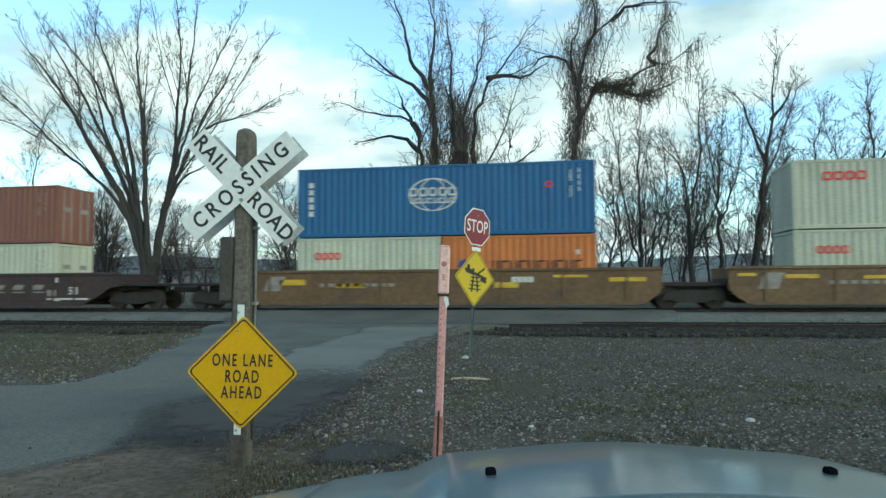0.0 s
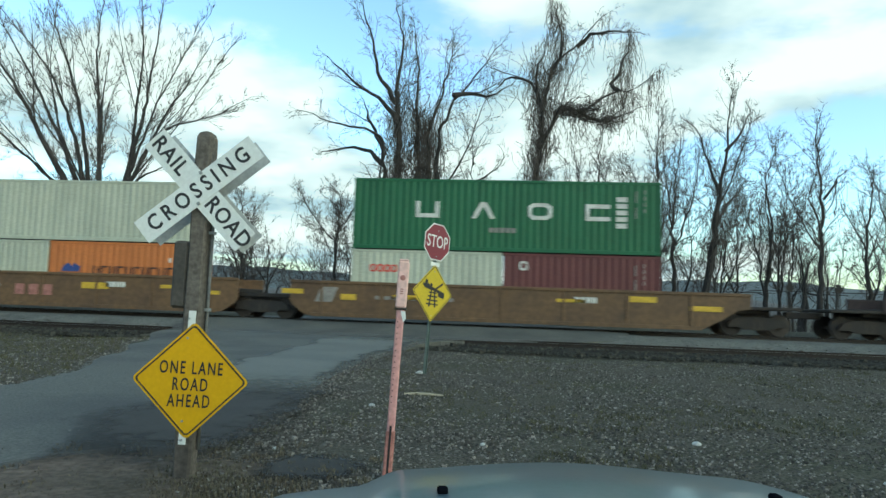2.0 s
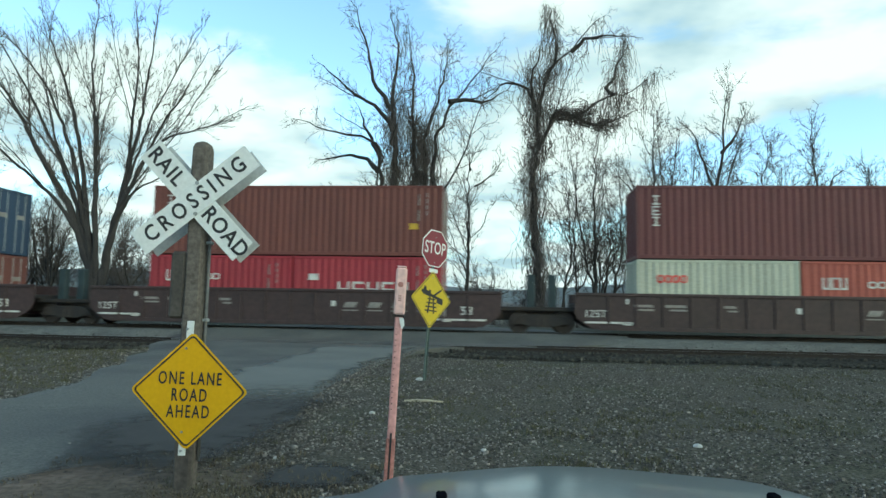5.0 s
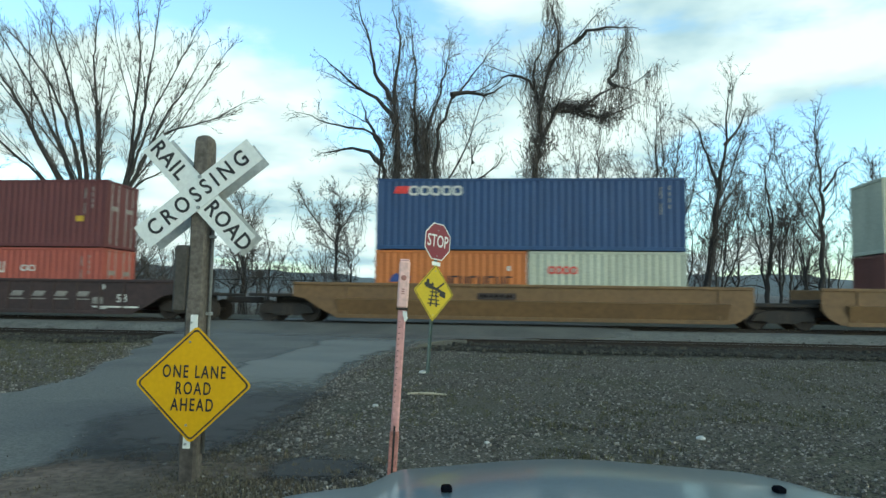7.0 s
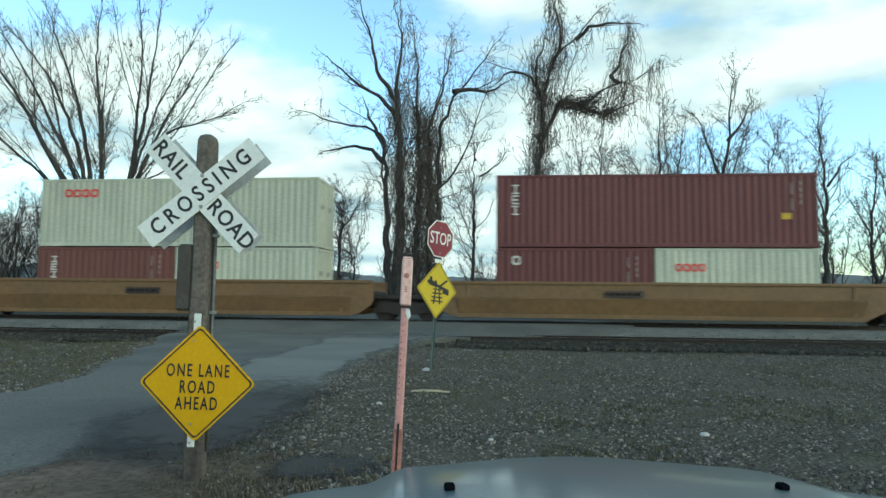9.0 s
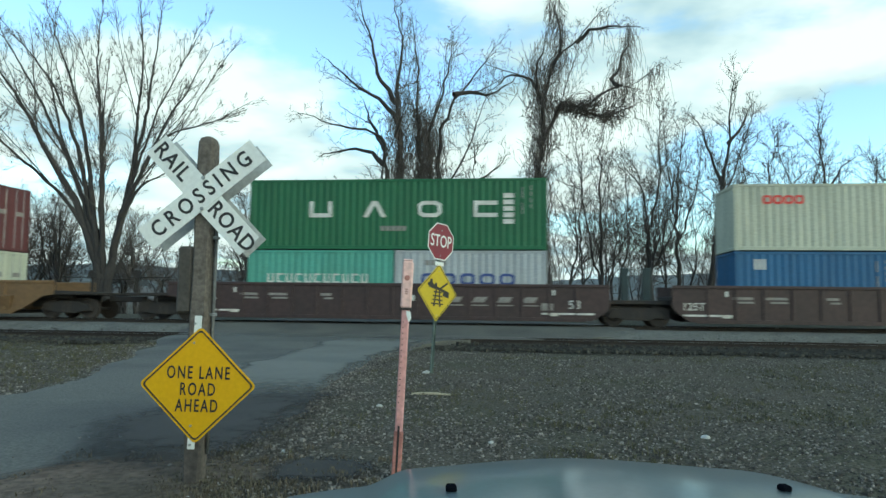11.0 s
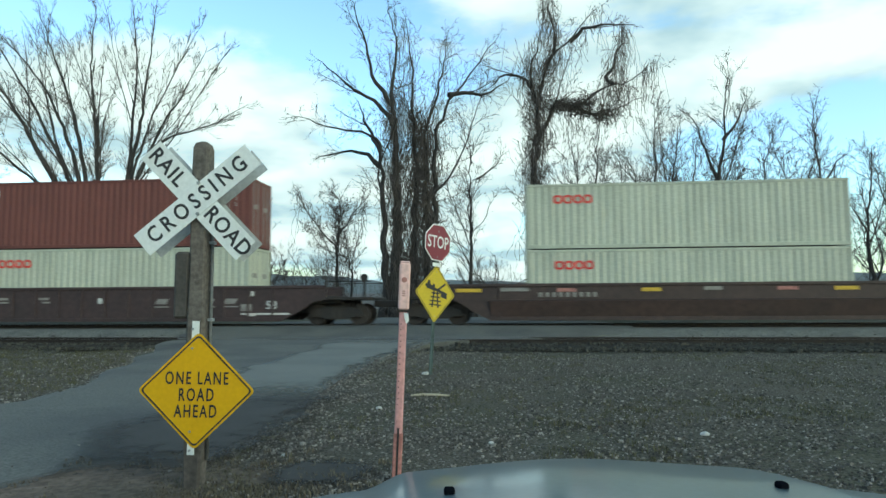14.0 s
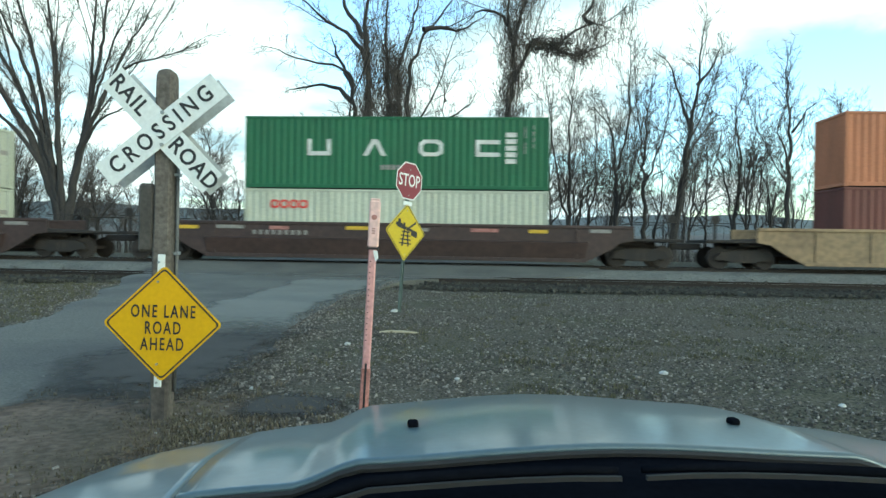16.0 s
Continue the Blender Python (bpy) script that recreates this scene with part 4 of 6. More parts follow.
# ---- crossing post with its signs ----
def ring_outline(sh, outer, inner, y0, y1):
    """A flat frame between two outlines of (x, z) with as many corners."""
    n = len(outer)
    vs = [(x, y, z) for y in (y0, y1) for o in (outer, inner) for x, z in o]
    fs = []
    for i in range(n):
        j = (i + 1) % n
        fs += [(i, j, n + j, n + i), (2 * n + i, 3 * n + i, 3 * n + j, 2 * n + j), (i, 2 * n + i, 2 * n + j, j), (n + i, n + j, 3 * n + j, 3 * n + i)]
    return sh.add(vs, fs)


def rounded_diamond(half, r):
    pts = []
    for k in range(4):
        a = math.pi / 2 * k
        cx, cz = math.cos(a) * (half - r * 1.414), math.sin(a) * (half - r * 1.414)
        for j in range(-2, 3):
            b = a + j * math.pi / 8
            pts.append((cx + r * math.cos(b), cz + r * math.sin(b)))
    return pts


def crossing_post():
    ob = thing("crossing_post", "weathered square timber post carrying white crossbuck and yellow sign", "sign post", m=pose(-2.40, 5.15, -0.64, 0, 0.3, 4))
    sh = Shape()
    c, vs = 0.016, []
    levels = [(2.66 * k / 8, 0.078 + 0.004 * math.sin(k * 2.1)) for k in range(9)] + [(2.695, 0.062), (2.712, 0.035)]
    for z, r in levels:
        q = r * 0.82
        vs += [(-q, -r + c, z), (-q + c, -r, z), (q - c, -r, z), (q, -r + c, z), (q, r - c, z), (q - c, r, z), (-q + c, r, z), (-q, r - c, z)]
    sh.add(vs, [(8 * j + i, 8 * j + (i + 1) % 8, 8 * j + (i + 1) % 8 + 8, 8 * j + i + 8) for j in range(len(levels) - 1) for i in range(8)] + [tuple(range(len(vs) - 8, len(vs)))])
    part("timber", sh, M_WOOD, ob, "split grey-brown timber post")
    part("box", Shape().box(-0.185, -0.066, -0.06, 0.08, 1.32, 1.84, 0.02), M_BOX, ob, "old grey box fixed to the post")
    part("bracket", Shape().box(-0.098, -0.066, 0.0, 0.05, 0.95, 1.34, 0.004), M_BOX, ob)
    part("conduit", Shape().tube([(0.085, 0.02, 0.25), (0.085, 0.02, 1.25), (0.083, 0.02, 2.2)], [0.014] * 3, 8), M_CONDUIT, ob, "dull grey metal conduit", smooth=True)
    for z in (0.6, 1.3, 1.9):
        part("strap", Shape().box(0.062, 0.107, -0.005, 0.045, z, z + 0.025, 0.003), M_GALV, ob)
    # crossbuck, two blades before the post and two behind it
    L, W = 1.10, 0.205
    zc = 2.235
    for name, ang, y, words in (("crossbuck_blade", 40, -0.113, "CROSSING"), ("crossbuck_blade", -46, -0.106, "RAIL    ROAD")):
        m = pose(0.005, y, zc, 0, -ang, 0)
        bl = part(name, Shape().box(-L / 2, L / 2, -0.003, 0.003, -W / 2, W / 2, 0.001), M_WHITE, ob, "white blade with black letters", m)
        if words == "CROSSING":
            wording("letter", words, 0.175, M_BLACK, bl, pose(0.0, -0.0045, 0.0), bold=0.003, space=1.46, thick=0.003, squeeze=0.84)
        else:
            wording("letter", "RAIL", 0.17, M_BLACK, bl, pose(-0.355, -0.0045, 0.0), bold=0.003, space=1.12, thick=0.003, squeeze=0.92)
            wording("letter", "ROAD", 0.17, M_BLACK, bl, pose(0.345, -0.0045, 0.0), bold=0.003, space=1.08, thick=0.003, squeeze=0.92)
        part("crossbuck_blade", Shape().box(-L / 2, L / 2, -0.003, 0.003, -W / 2, W / 2, 0.001), M_SIGNBACK, ob, "plain pale metal back of the far blade", pose(0.0, 0.088 + (0.0 if ang > 0 else 0.007), zc, 0, -ang, 0))
    for z in (zc - 0.11, zc + 0.13):
        part("bolt", Shape().tube([(0.01, -0.114, z), (0.01, -0.128, z)], [0.016, 0.013], 8), M_GALV, ob)
    # yellow diamond on a white backing strip
    zd = 0.79
    part("backing_strip", Shape().box(-0.032, 0.022, -0.094, -0.082, zd - 0.485, zd + 0.515, 0.002), M_WHITE, ob, "white metal backing strip", pose(0, 0, 0, 0, 0.8, 0))
    dm = part("yellow_sign", Shape().prism(rounded_diamond(0.44, 0.035), -0.1, -0.097), M_YELLOW, ob, "yellow diamond warning sign", pose(0.030, 0, zd - 0.006, 0, 0.9, 3.5))
    part("border", ring_outline(Shape(), rounded_diamond(0.42, 0.03), rounded_diamond(0.404, 0.026), -0.1025, -0.1005), M_BLACK, dm)
    for text, z in (("ONE LANE", 0.088), ("ROAD", -0.036), ("AHEAD", -0.158)):
        wording("letter", text, 0.134, M_BLACK, dm, pose(0.0, -0.1035, z), bold=0.0016, space=1.26, thick=0.002, squeeze=0.62)
    for z in (zd - 0.45, zd + 0.455, zd + 0.31, zd - 0.31):
        part("bolt", Shape().tube([(-0.005, -0.096, z), (-0.005, -0.112, z)], [0.01, 0.008], 8), M_GALV, ob)
    return ob


crossing_post()


def marker_post():
    """A faded utility marker with a paler sleeve at its top."""
    ob = thing("marker_post", "faded pink-orange utility marker post with pale sleeve", "marker post", m=pose(-0.895, 5.45, -0.62, 0, 2.4, 6))
    sh = Shape()
    sh.box(-0.031, 0.031, -0.03, 0.03, 0.0, 1.42, 0.010)
    part("shaft", sh, M_PINK, ob, "faded pink fibreglass shaft")
    part("sleeve", Shape().box(-0.043, 0.043, -0.042, 0.042, 1.36, 1.735, 0.012), M_PINKPALE, ob, "pale pink sleeve, scuffed")
    part("cap", Shape().box(-0.039, 0.039, -0.038, 0.038, 1.735, 1.75, 0.006), M_PINKPALE, ob)
    part("collar", Shape().box(-0.046, 0.046, -0.046, 0.046, 1.345, 1.362, 0.004), M_STEELDARK, ob)
    part("torn_tag", Shape().prism([(0.005, 1.34), (0.04, 1.335), (0.05, 1.28), (0.03, 1.25), (0.012, 1.3)], -0.04, -0.034), M_WHITE, ob, "torn white tag")
    part("foot_sleeve", Shape().box(-0.036, 0.036, -0.035, 0.035, 0.0, 0.40, 0.008), M_ORANGERUST, ob, "rust-red lower sleeve")
    part("slot", Shape().box(-0.008, 0.008, -0.038, -0.034, 0.05, 0.44), M_BLACK, ob)
    for k in range(15):
        part("hole", Shape().tube([(-0.012, -0.0315, 0.62 + k * 0.045), (-0.012, -0.029, 0.62 + k * 0.045)], [0.005, 0.005], 6), M_BLACK, ob)
    part("emblem", Shape().tube([(0.0, -0.0445, 1.60), (0.0, -0.041, 1.60)], [0.022, 0.022], 12), M_ORANGERUST, ob)
    for k in range(3):
        part("line", Shape().box(-0.012, 0.012, -0.0445, -0.0415, 1.47 + k * 0.018, 1.478 + k * 0.018), M_ORANGERUST, ob)


marker_post()


def octagon(r):
    return [(r * math.cos(math.pi / 8 + k * math.pi / 4), r * math.sin(math.pi / 8 + k * math.pi / 4)) for k in range(8)]


def stop_post():
    ob = thing("stop_sign_post", "leaning green steel post with stop sign and yellow crossing sign", "road sign", m=pose(-1.53, 13.0, -0.53, 0, 4.6, 53))
    sh = Shape()
    for x0, x1, y0, y1 in ((-0.028, 0.028, 0.012, 0.018), (-0.034, -0.026, -0.012, 0.018), (0.026, 0.034, -0.012, 0.018)):
        sh.box(x0, x1, y0, y1, -0.1, 2.86)
    part("post", sh, M_GREENPOST, ob, "green U-channel steel post")
    st = part("stop_sign", Shape().prism(octagon(0.388), -0.022, -0.019), M_WHITE, ob, "red octagonal stop sign with white border", pose(0, 0, 2.53))
    part("face", Shape().prism(octagon(0.366), -0.0245, -0.0225), M_SIGNRED, st)
    wording("letter", "STOP", 0.34, M_WHITE, st, pose(0, -0.026, 0.0), bold=0.002, thick=0.002, squeeze=0.72, space=1.02)
    part("plate", Shape().box(-0.12, 0.12, -0.022, -0.019, 2.055, 2.13), M_WHITE, ob, "small white plate")
    dm = part("yellow_sign", Shape().prism(rounded_diamond(0.56, 0.04), -0.022, -0.019), M_YELLOWOLD, ob, "faded yellow diamond sign with black crossing symbol", pose(0, 0, 1.535))
    part("border", ring_outline(Shape(), rounded_diamond(0.535, 0.036), rounded_diamond(0.517, 0.032), -0.0245, -0.0225), M_BLACK, dm)
    sy = Shape()
    for x in (-0.085, 0.085):
        sy.prism([(x - 0.022 - 0.0, -0.27), (x + 0.022, -0.27), (x * 0.45 + 0.015, 0.10), (x * 0.45 - 0.015, 0.10)], -0.0245, -0.0225)
    part("track_symbol", sy, M_BLACK, dm)
    for k in range(5):
        z = -0.23 + k * 0.075
        w = 0.17 - k * 0.018
        part("tie_symbol", Shape().box(-w, w, -0.0265, -0.0248, z, z + 0.026), M_BLACK, dm)
    part("road_symbol", Shape().box(-0.30, 0.33, -0.0265, -0.0248, -0.028, 0.028), M_BLACK, dm, "", pose(0.0, 0.0, 0.08, 0, 14, 0))
    part("road_symbol", Shape().box(-0.05, 0.24, -0.0285, -0.0268, -0.02, 0.02), M_BLACK, dm, "", pose(0.06, 0.0, 0.08, 0, -32, 0))
    part("engine_symbol", Shape().prism([(-0.26, 0.09), (-0.05, 0.05), (-0.03, 0.17), (-0.08, 0.19), (-0.10, 0.15), (-0.16, 0.17), (-0.17, 0.24), (-0.23, 0.25)], -0.0305, -0.0288), M_BLACK, dm)
    part("car_symbol", Shape().prism([(0.14, -0.05), (0.31, -0.09), (0.32, -0.02), (0.26, 0.0), (0.22, 0.05), (0.15, 0.04)], -0.0305, -0.0288), M_BLACK, dm)
    for z in (2.75, 2.25, 1.95, 1.1):
        part("bolt", Shape().tube([(0, -0.024, z), (0, -0.034, z)], [0.012, 0.01], 6), M_GALV, ob)


stop_post()


def litter():
    ob = Shape()
    pts = [Vector((-1.45, 9.93, -0.525)), Vector((-1.3, 9.94, -0.515)), Vector((-1.1, 9.92, -0.51)), Vector((-0.88, 9.93, -0.525))]
    ob.tube(pts, [0.016, 0.02, 0.02, 0.012], 6)
    tagged(part("stick", ob, material("pale_stick", (0.42, 0.38, 0.28), 0.8, vary=0.3, scale=5)), "pale bare stick lying on gravel", "stick")
    rng = random.Random(2)
    white = material("pale_rock", (0.48, 0.48, 0.45), 0.9, vary=0.2, scale=10, grain=50)
    for x, y, s in ((2.0, 7.48, 0.045), (-1.62, 13.0, 0.07), (-1.72, 8.93, 0.04), (-2.25, 4.75, 0.035), (-2.6, 4.6, 0.03), (-0.2, 6.9, 0.03), (3.2, 6.2, 0.035), (-2.05, 6.2, 0.03)):
        bm = bmesh.new()
        bmesh.ops.create_icosphere(bm, subdivisions=2, radius=s)
        for v in bm.verts:
            v.co *= 1 + 0.35 * noise.noise(v.co * 18 + Vector((x, y, 0)))
            v.co.z *= 0.6
        me = bpy.data.meshes.new("rock")
        bm.to_mesh(me)
        bm.free()
        me.materials.append(white)
        tagged(part("rock", me, None, None, "", pose(x, y, rough_z(x, y) + s * 0.25, 0, 0, rng.uniform(0, 360))), "pale loose rock on the gravel", "rock", "pale rocks")


litter()


# ---- the car that the camera sits in ----
HOOD = [(-0.22, 0.409), (-0.1, 0.406), (0.1, 0.396), (0.35, 0.368), (0.55, 0.328), (0.72, 0.262), (0.88, 0.16), (0.97, 0.04), (1.0, -0.08)]


def hood_z(u, v):
    a = abs(u)
    s = lambda lo, hi: (lambda k: k * k * (3 - 2 * k))(min(1, max(0, (a - lo) / (hi - lo))))
    return along_linear(HOOD, v) - 0.008 + 0.016 * (1 - s(0.0, 0.45)) - 0.038 * s(0.44, 0.57) - 0.025 * s(0.57, 1.15)


def along_linear(tab, y):
    if y <= tab[0][0]:
        return tab[0][1]
    P = [tab[0]] + tab + [tab[-1]]
    for i in range(1, len(P) - 2):
        (a, p), (b, q) = P[i], P[i + 1]
        if y <= b:
            t = (y - a) / (b - a)
            m0 = (q - P[i - 1][1]) / max(1e-6, b - P[i - 1][0]) * (b - a)
            m1 = (P[i + 2][1] - p) / max(1e-6, P[i + 2][0] - a) * (b - a)
            return (2 * t**3 - 3 * t * t + 1) * p + (t**3 - 2 * t * t + t) * m0 + (-2 * t**3 + 3 * t * t) * q + (t**3 - t * t) * m1
    return tab[-1][1]


def sheet(u0, u1, v0, v1, nu, nv, zf, thick=0.012, taper=None):
    sh = Shape()
    for j in range(nv + 1):
        v = v0 + (v1 - v0) * j / nv
        for i in range(nu + 1):
            u = u0 + (u1 - u0) * i / nu
            k = taper(v) if taper else 1.0
            sh.v.append((u * k, v - (0.09 + 0.19 * max(0, min(1, (v + 0.22) / 0.45))) * u * u, zf(u, v)))
    w = nu + 1
    n = len(sh.v)
    sh.v += [(x, y, z - thick) for x, y, z in sh.v]
    for j in range(nv):
        for i in range(nu):
            a = j * w + i
            sh.f += [(a, a + 1, a + 1 + w, a + w), (a + n, a + w + n, a + 1 + w + n, a + 1 + n)]
    ring = list(range(w)) + [j * w + nu for j in range(1, nv + 1)] + [nv * w + i for i in range(nu - 1, -1, -1)] + [j * w for j in range(nv - 1, 0, -1)]
    for a, b in zip(ring, ring[1:] + ring[:1]):
        sh.f.append((a, b, b + n, a + n))
    sh.mi = [0] * len(sh.f)
    return sh


def car():
    ob = thing("car", "grey-blue car standing before the crossing, bonnet in view", "car", m=pose(0.232, 1.555, 0, 0, 0, 8.3))
    squeeze = lambda v: 1 - 0.10 * max(0, v) ** 2
    part("bonnet", sheet(-0.74, 0.74, -0.22, 0.97, 56, 50, hood_z, taper=squeeze), M_CAR, ob, "glossy grey-blue bonnet with a raised middle", smooth=True)
    for s in (-1, 1):
        zf = lambda u, v: hood_z(u, v) - 0.005 - 1.2 * max(0, abs(u) - 0.92) ** 2
        sh = sheet(0.746 * s, 1.08 * s, -0.5, 0.93, 16, 40, zf, taper=squeeze)
        part("wing", sh, M_CAR, ob, "grey-blue front wing", smooth=True)
        side = Shape().box(min(0.94 * s, 1.02 * s), max(0.94 * s, 1.02 * s), -3.4, 0.40, -0.42, 0.04, 0.03)
        part("side_panel", side, M_CAR, ob)
        part("washer_nozzle", Shape().box(-0.011, 0.011, -0.012, 0.014, 0, 0.015, 0.004), M_CARBLACK, ob, "small black washer nozzle", pose(0.345 * s, 0, hood_z(0.345, 0) - 0.004))
        for v in (0.35, -2.45):
            wh = part("wheel", Shape().tube([(-0.09, 0, 0), (-0.1, 0, 0), (0.1, 0, 0), (0.09, 0, 0)], [0.27, 0.3, 0.3, 0.27], 24), M_RUBBER, ob, "black rubber tyre", pose(0.86 * s, v, -0.62 + 0.298))
            part("rim", Shape().tube([(-0.102, 0, 0), (0.102, 0, 0)], [0.2, 0.2], 16), M_GALV, wh)
        # front pillar, roof rail and rear pillar of the cabin
        part("pillar", Shape().tube([(0.97 * s, -0.80, 0.20), (0.83 * s, -1.12, 0.72), (0.66 * s, -1.35, 0.94)], [0.04, 0.035, 0.035], 6), M_CAR, ob)
        part("pillar", Shape().tube([(0.64 * s, -3.0, 0.94), (0.92 * s, -3.4, 0.18)], [0.05, 0.06], 6), M_CAR, ob)
    part("front_bumper", Shape().box(-0.70, 0.70, 0.52, 0.84, -0.46, -0.02, 0.05), M_CAR, ob)
    part("roof", sheet(-0.66, 0.66, -3.1, -1.22, 12, 14, lambda u, v: 0.985 - 0.06 * u * u - 0.02 * (v + 2.1) ** 2, 0.03), M_CAR, ob, smooth=True)
    part("floor_pan", Shape().box(-0.93, 0.93, -3.4, 0.6, -0.42, -0.36, 0.01), M_STEELDARK, ob)
    part("tailgate", Shape().box(-0.93, 0.93, -3.46, -3.405, -0.42, 0.2, 0.02), M_CAR, ob)
    # scuttle, wipers and dashboard
    cowl = sheet(-0.86, 0.86, -0.52, -0.226, 40, 8, lambda u, v: hood_z(u, -0.22) - 0.016 - 0.012 * math.sin((v + 0.52) / 0.294 * 3.14), 0.03)
    part("scuttle", cowl, M_CARBLACK, ob, "black plastic scuttle panel", smooth=True)
    for u0, u1 in ((-0.66, -0.04), (0.0, 0.62)):
        pts = [Vector((u0 + (u1 - u0) * k / 8, -0.36 - 0.09 * (u0 + (u1 - u0) * k / 8) ** 2, hood_z(u0 + (u1 - u0) * k / 8, -0.22) + 0.004 + 0.010 * math.sin(k / 8 * 3.14))) for k in range(9)]
        wb = part("wiper", Shape().tube(pts, [0.006 + 0.004 * math.sin(k / 8 * 3.14) for k in range(9)], 6), M_CARBLACK, ob, "black wiper arm", smooth=True)
        part("blade", Shape().tube([p + Vector((0, -0.02, -0.006)) for p in pts], [0.005] * 9, 4), M_RUBBER, wb)
    part("bonnet_seal", Shape().tube([Vector((u / 20 * 0.74, -0.226 - 0.09 * (u / 20 * 0.74) ** 2, hood_z(u / 20 * 0.74, -0.22) - 0.012)) for u in range(-20, 21)], [0.007] * 41, 6), M_RUBBER, ob)
    part("dashboard", sheet(-0.8, 0.8, -0.95, -0.53, 24, 10, lambda u, v: 0.392 - 0.12 * u * u - 0.08 * ((v + 0.8) / 0.2) ** 2 * (1 if v < -0.8 else 0), 0.05), M_DASH, ob, "black dashboard top", smooth=True)
    part("dash_vent", Shape().box(-0.2, 0.2, -0.66, -0.62, 0.385, 0.397, 0.004), M_CARBLACK, ob)
    part("engine_cover", Shape().box(-0.7, 0.7, -0.2, 0.6, -0.36, 0.2, 0.04), M_STEELDARK, ob)


car()


# ---- the train ----
BROWN, MAROON, REDBROWN = (0.135, 0.041, 0.031), (0.112, 0.030, 0.031), (0.134, 0.046, 0.037)
COLOURS = {
    "pale": (0.445, 0.465, 0.372), "blue": (0.0194, 0.11, 0.264), "navy": (0.022, 0.0484, 0.0968), "royal": (0.0264, 0.066, 0.167),
    "green": (0.017, 0.112, 0.046), "brown": BROWN, "maroon": MAROON, "redbrown": REDBROWN, "orange": (0.46, 0.148, 0.036),
    "rosebrown": (0.20, 0.082, 0.060), "salmon": (0.43, 0.160, 0.075), "red": (0.275, 0.022, 0.036), "tomato": (0.317, 0.0748, 0.0528), "mint": (0.088, 0.29, 0.229), "ash": (0.352, 0.378, 0.396), "midblue": (0.0176, 0.0968, 0.22),
}
LOOKS = {"pale": "pale grey-green", "blue": "bright blue", "navy": "dark navy", "royal": "deep blue", "green": "dark green", "brown": "brown", "maroon": "dark maroon", "redbrown": "red-brown", "orange": "orange", "rosebrown": "faded rose-brown", "salmon": "weathered salmon-orange", "red": "crimson", "tomato": "faded red", "mint": "mint green", "ash": "light grey", "midblue": "blue"}
CW = 2.438


def corrugated(length, z0, z1, out, deep, sign):
    """A sheet in the x-z plane with upright folds; out is its outer plane, the folds go inward."""
    sh = Shape()
    n = max(4, round(length / 0.278))
    p = length / n
    xs = []
    for k in range(n):
        a = -length / 2 + k * p
        xs += [(a, 0), (a + p * 0.26, 0), (a + p * 0.5, 1), (a + p * 0.76, 1)]
    xs.append((length / 2, 0))
    vs = [(x, out - sign * deep * d, z) for x, d in xs for z in (z0, z1)]
    vs += [(x, out - sign * (deep * d + 0.004), z) for x, d in xs for z in (z0, z1)]
    m = 2 * len(xs)
    fs = [(2 * i, 2 * i + 2, 2 * i + 3, 2 * i + 1) for i in range(len(xs) - 1)]
    fs += [(m + 2 * i, m + 2 * i + 1, m + 2 * i + 3, m + 2 * i + 2) for i in range(len(xs) - 1)]
    return sh.add(vs, fs)


BOXES = {}


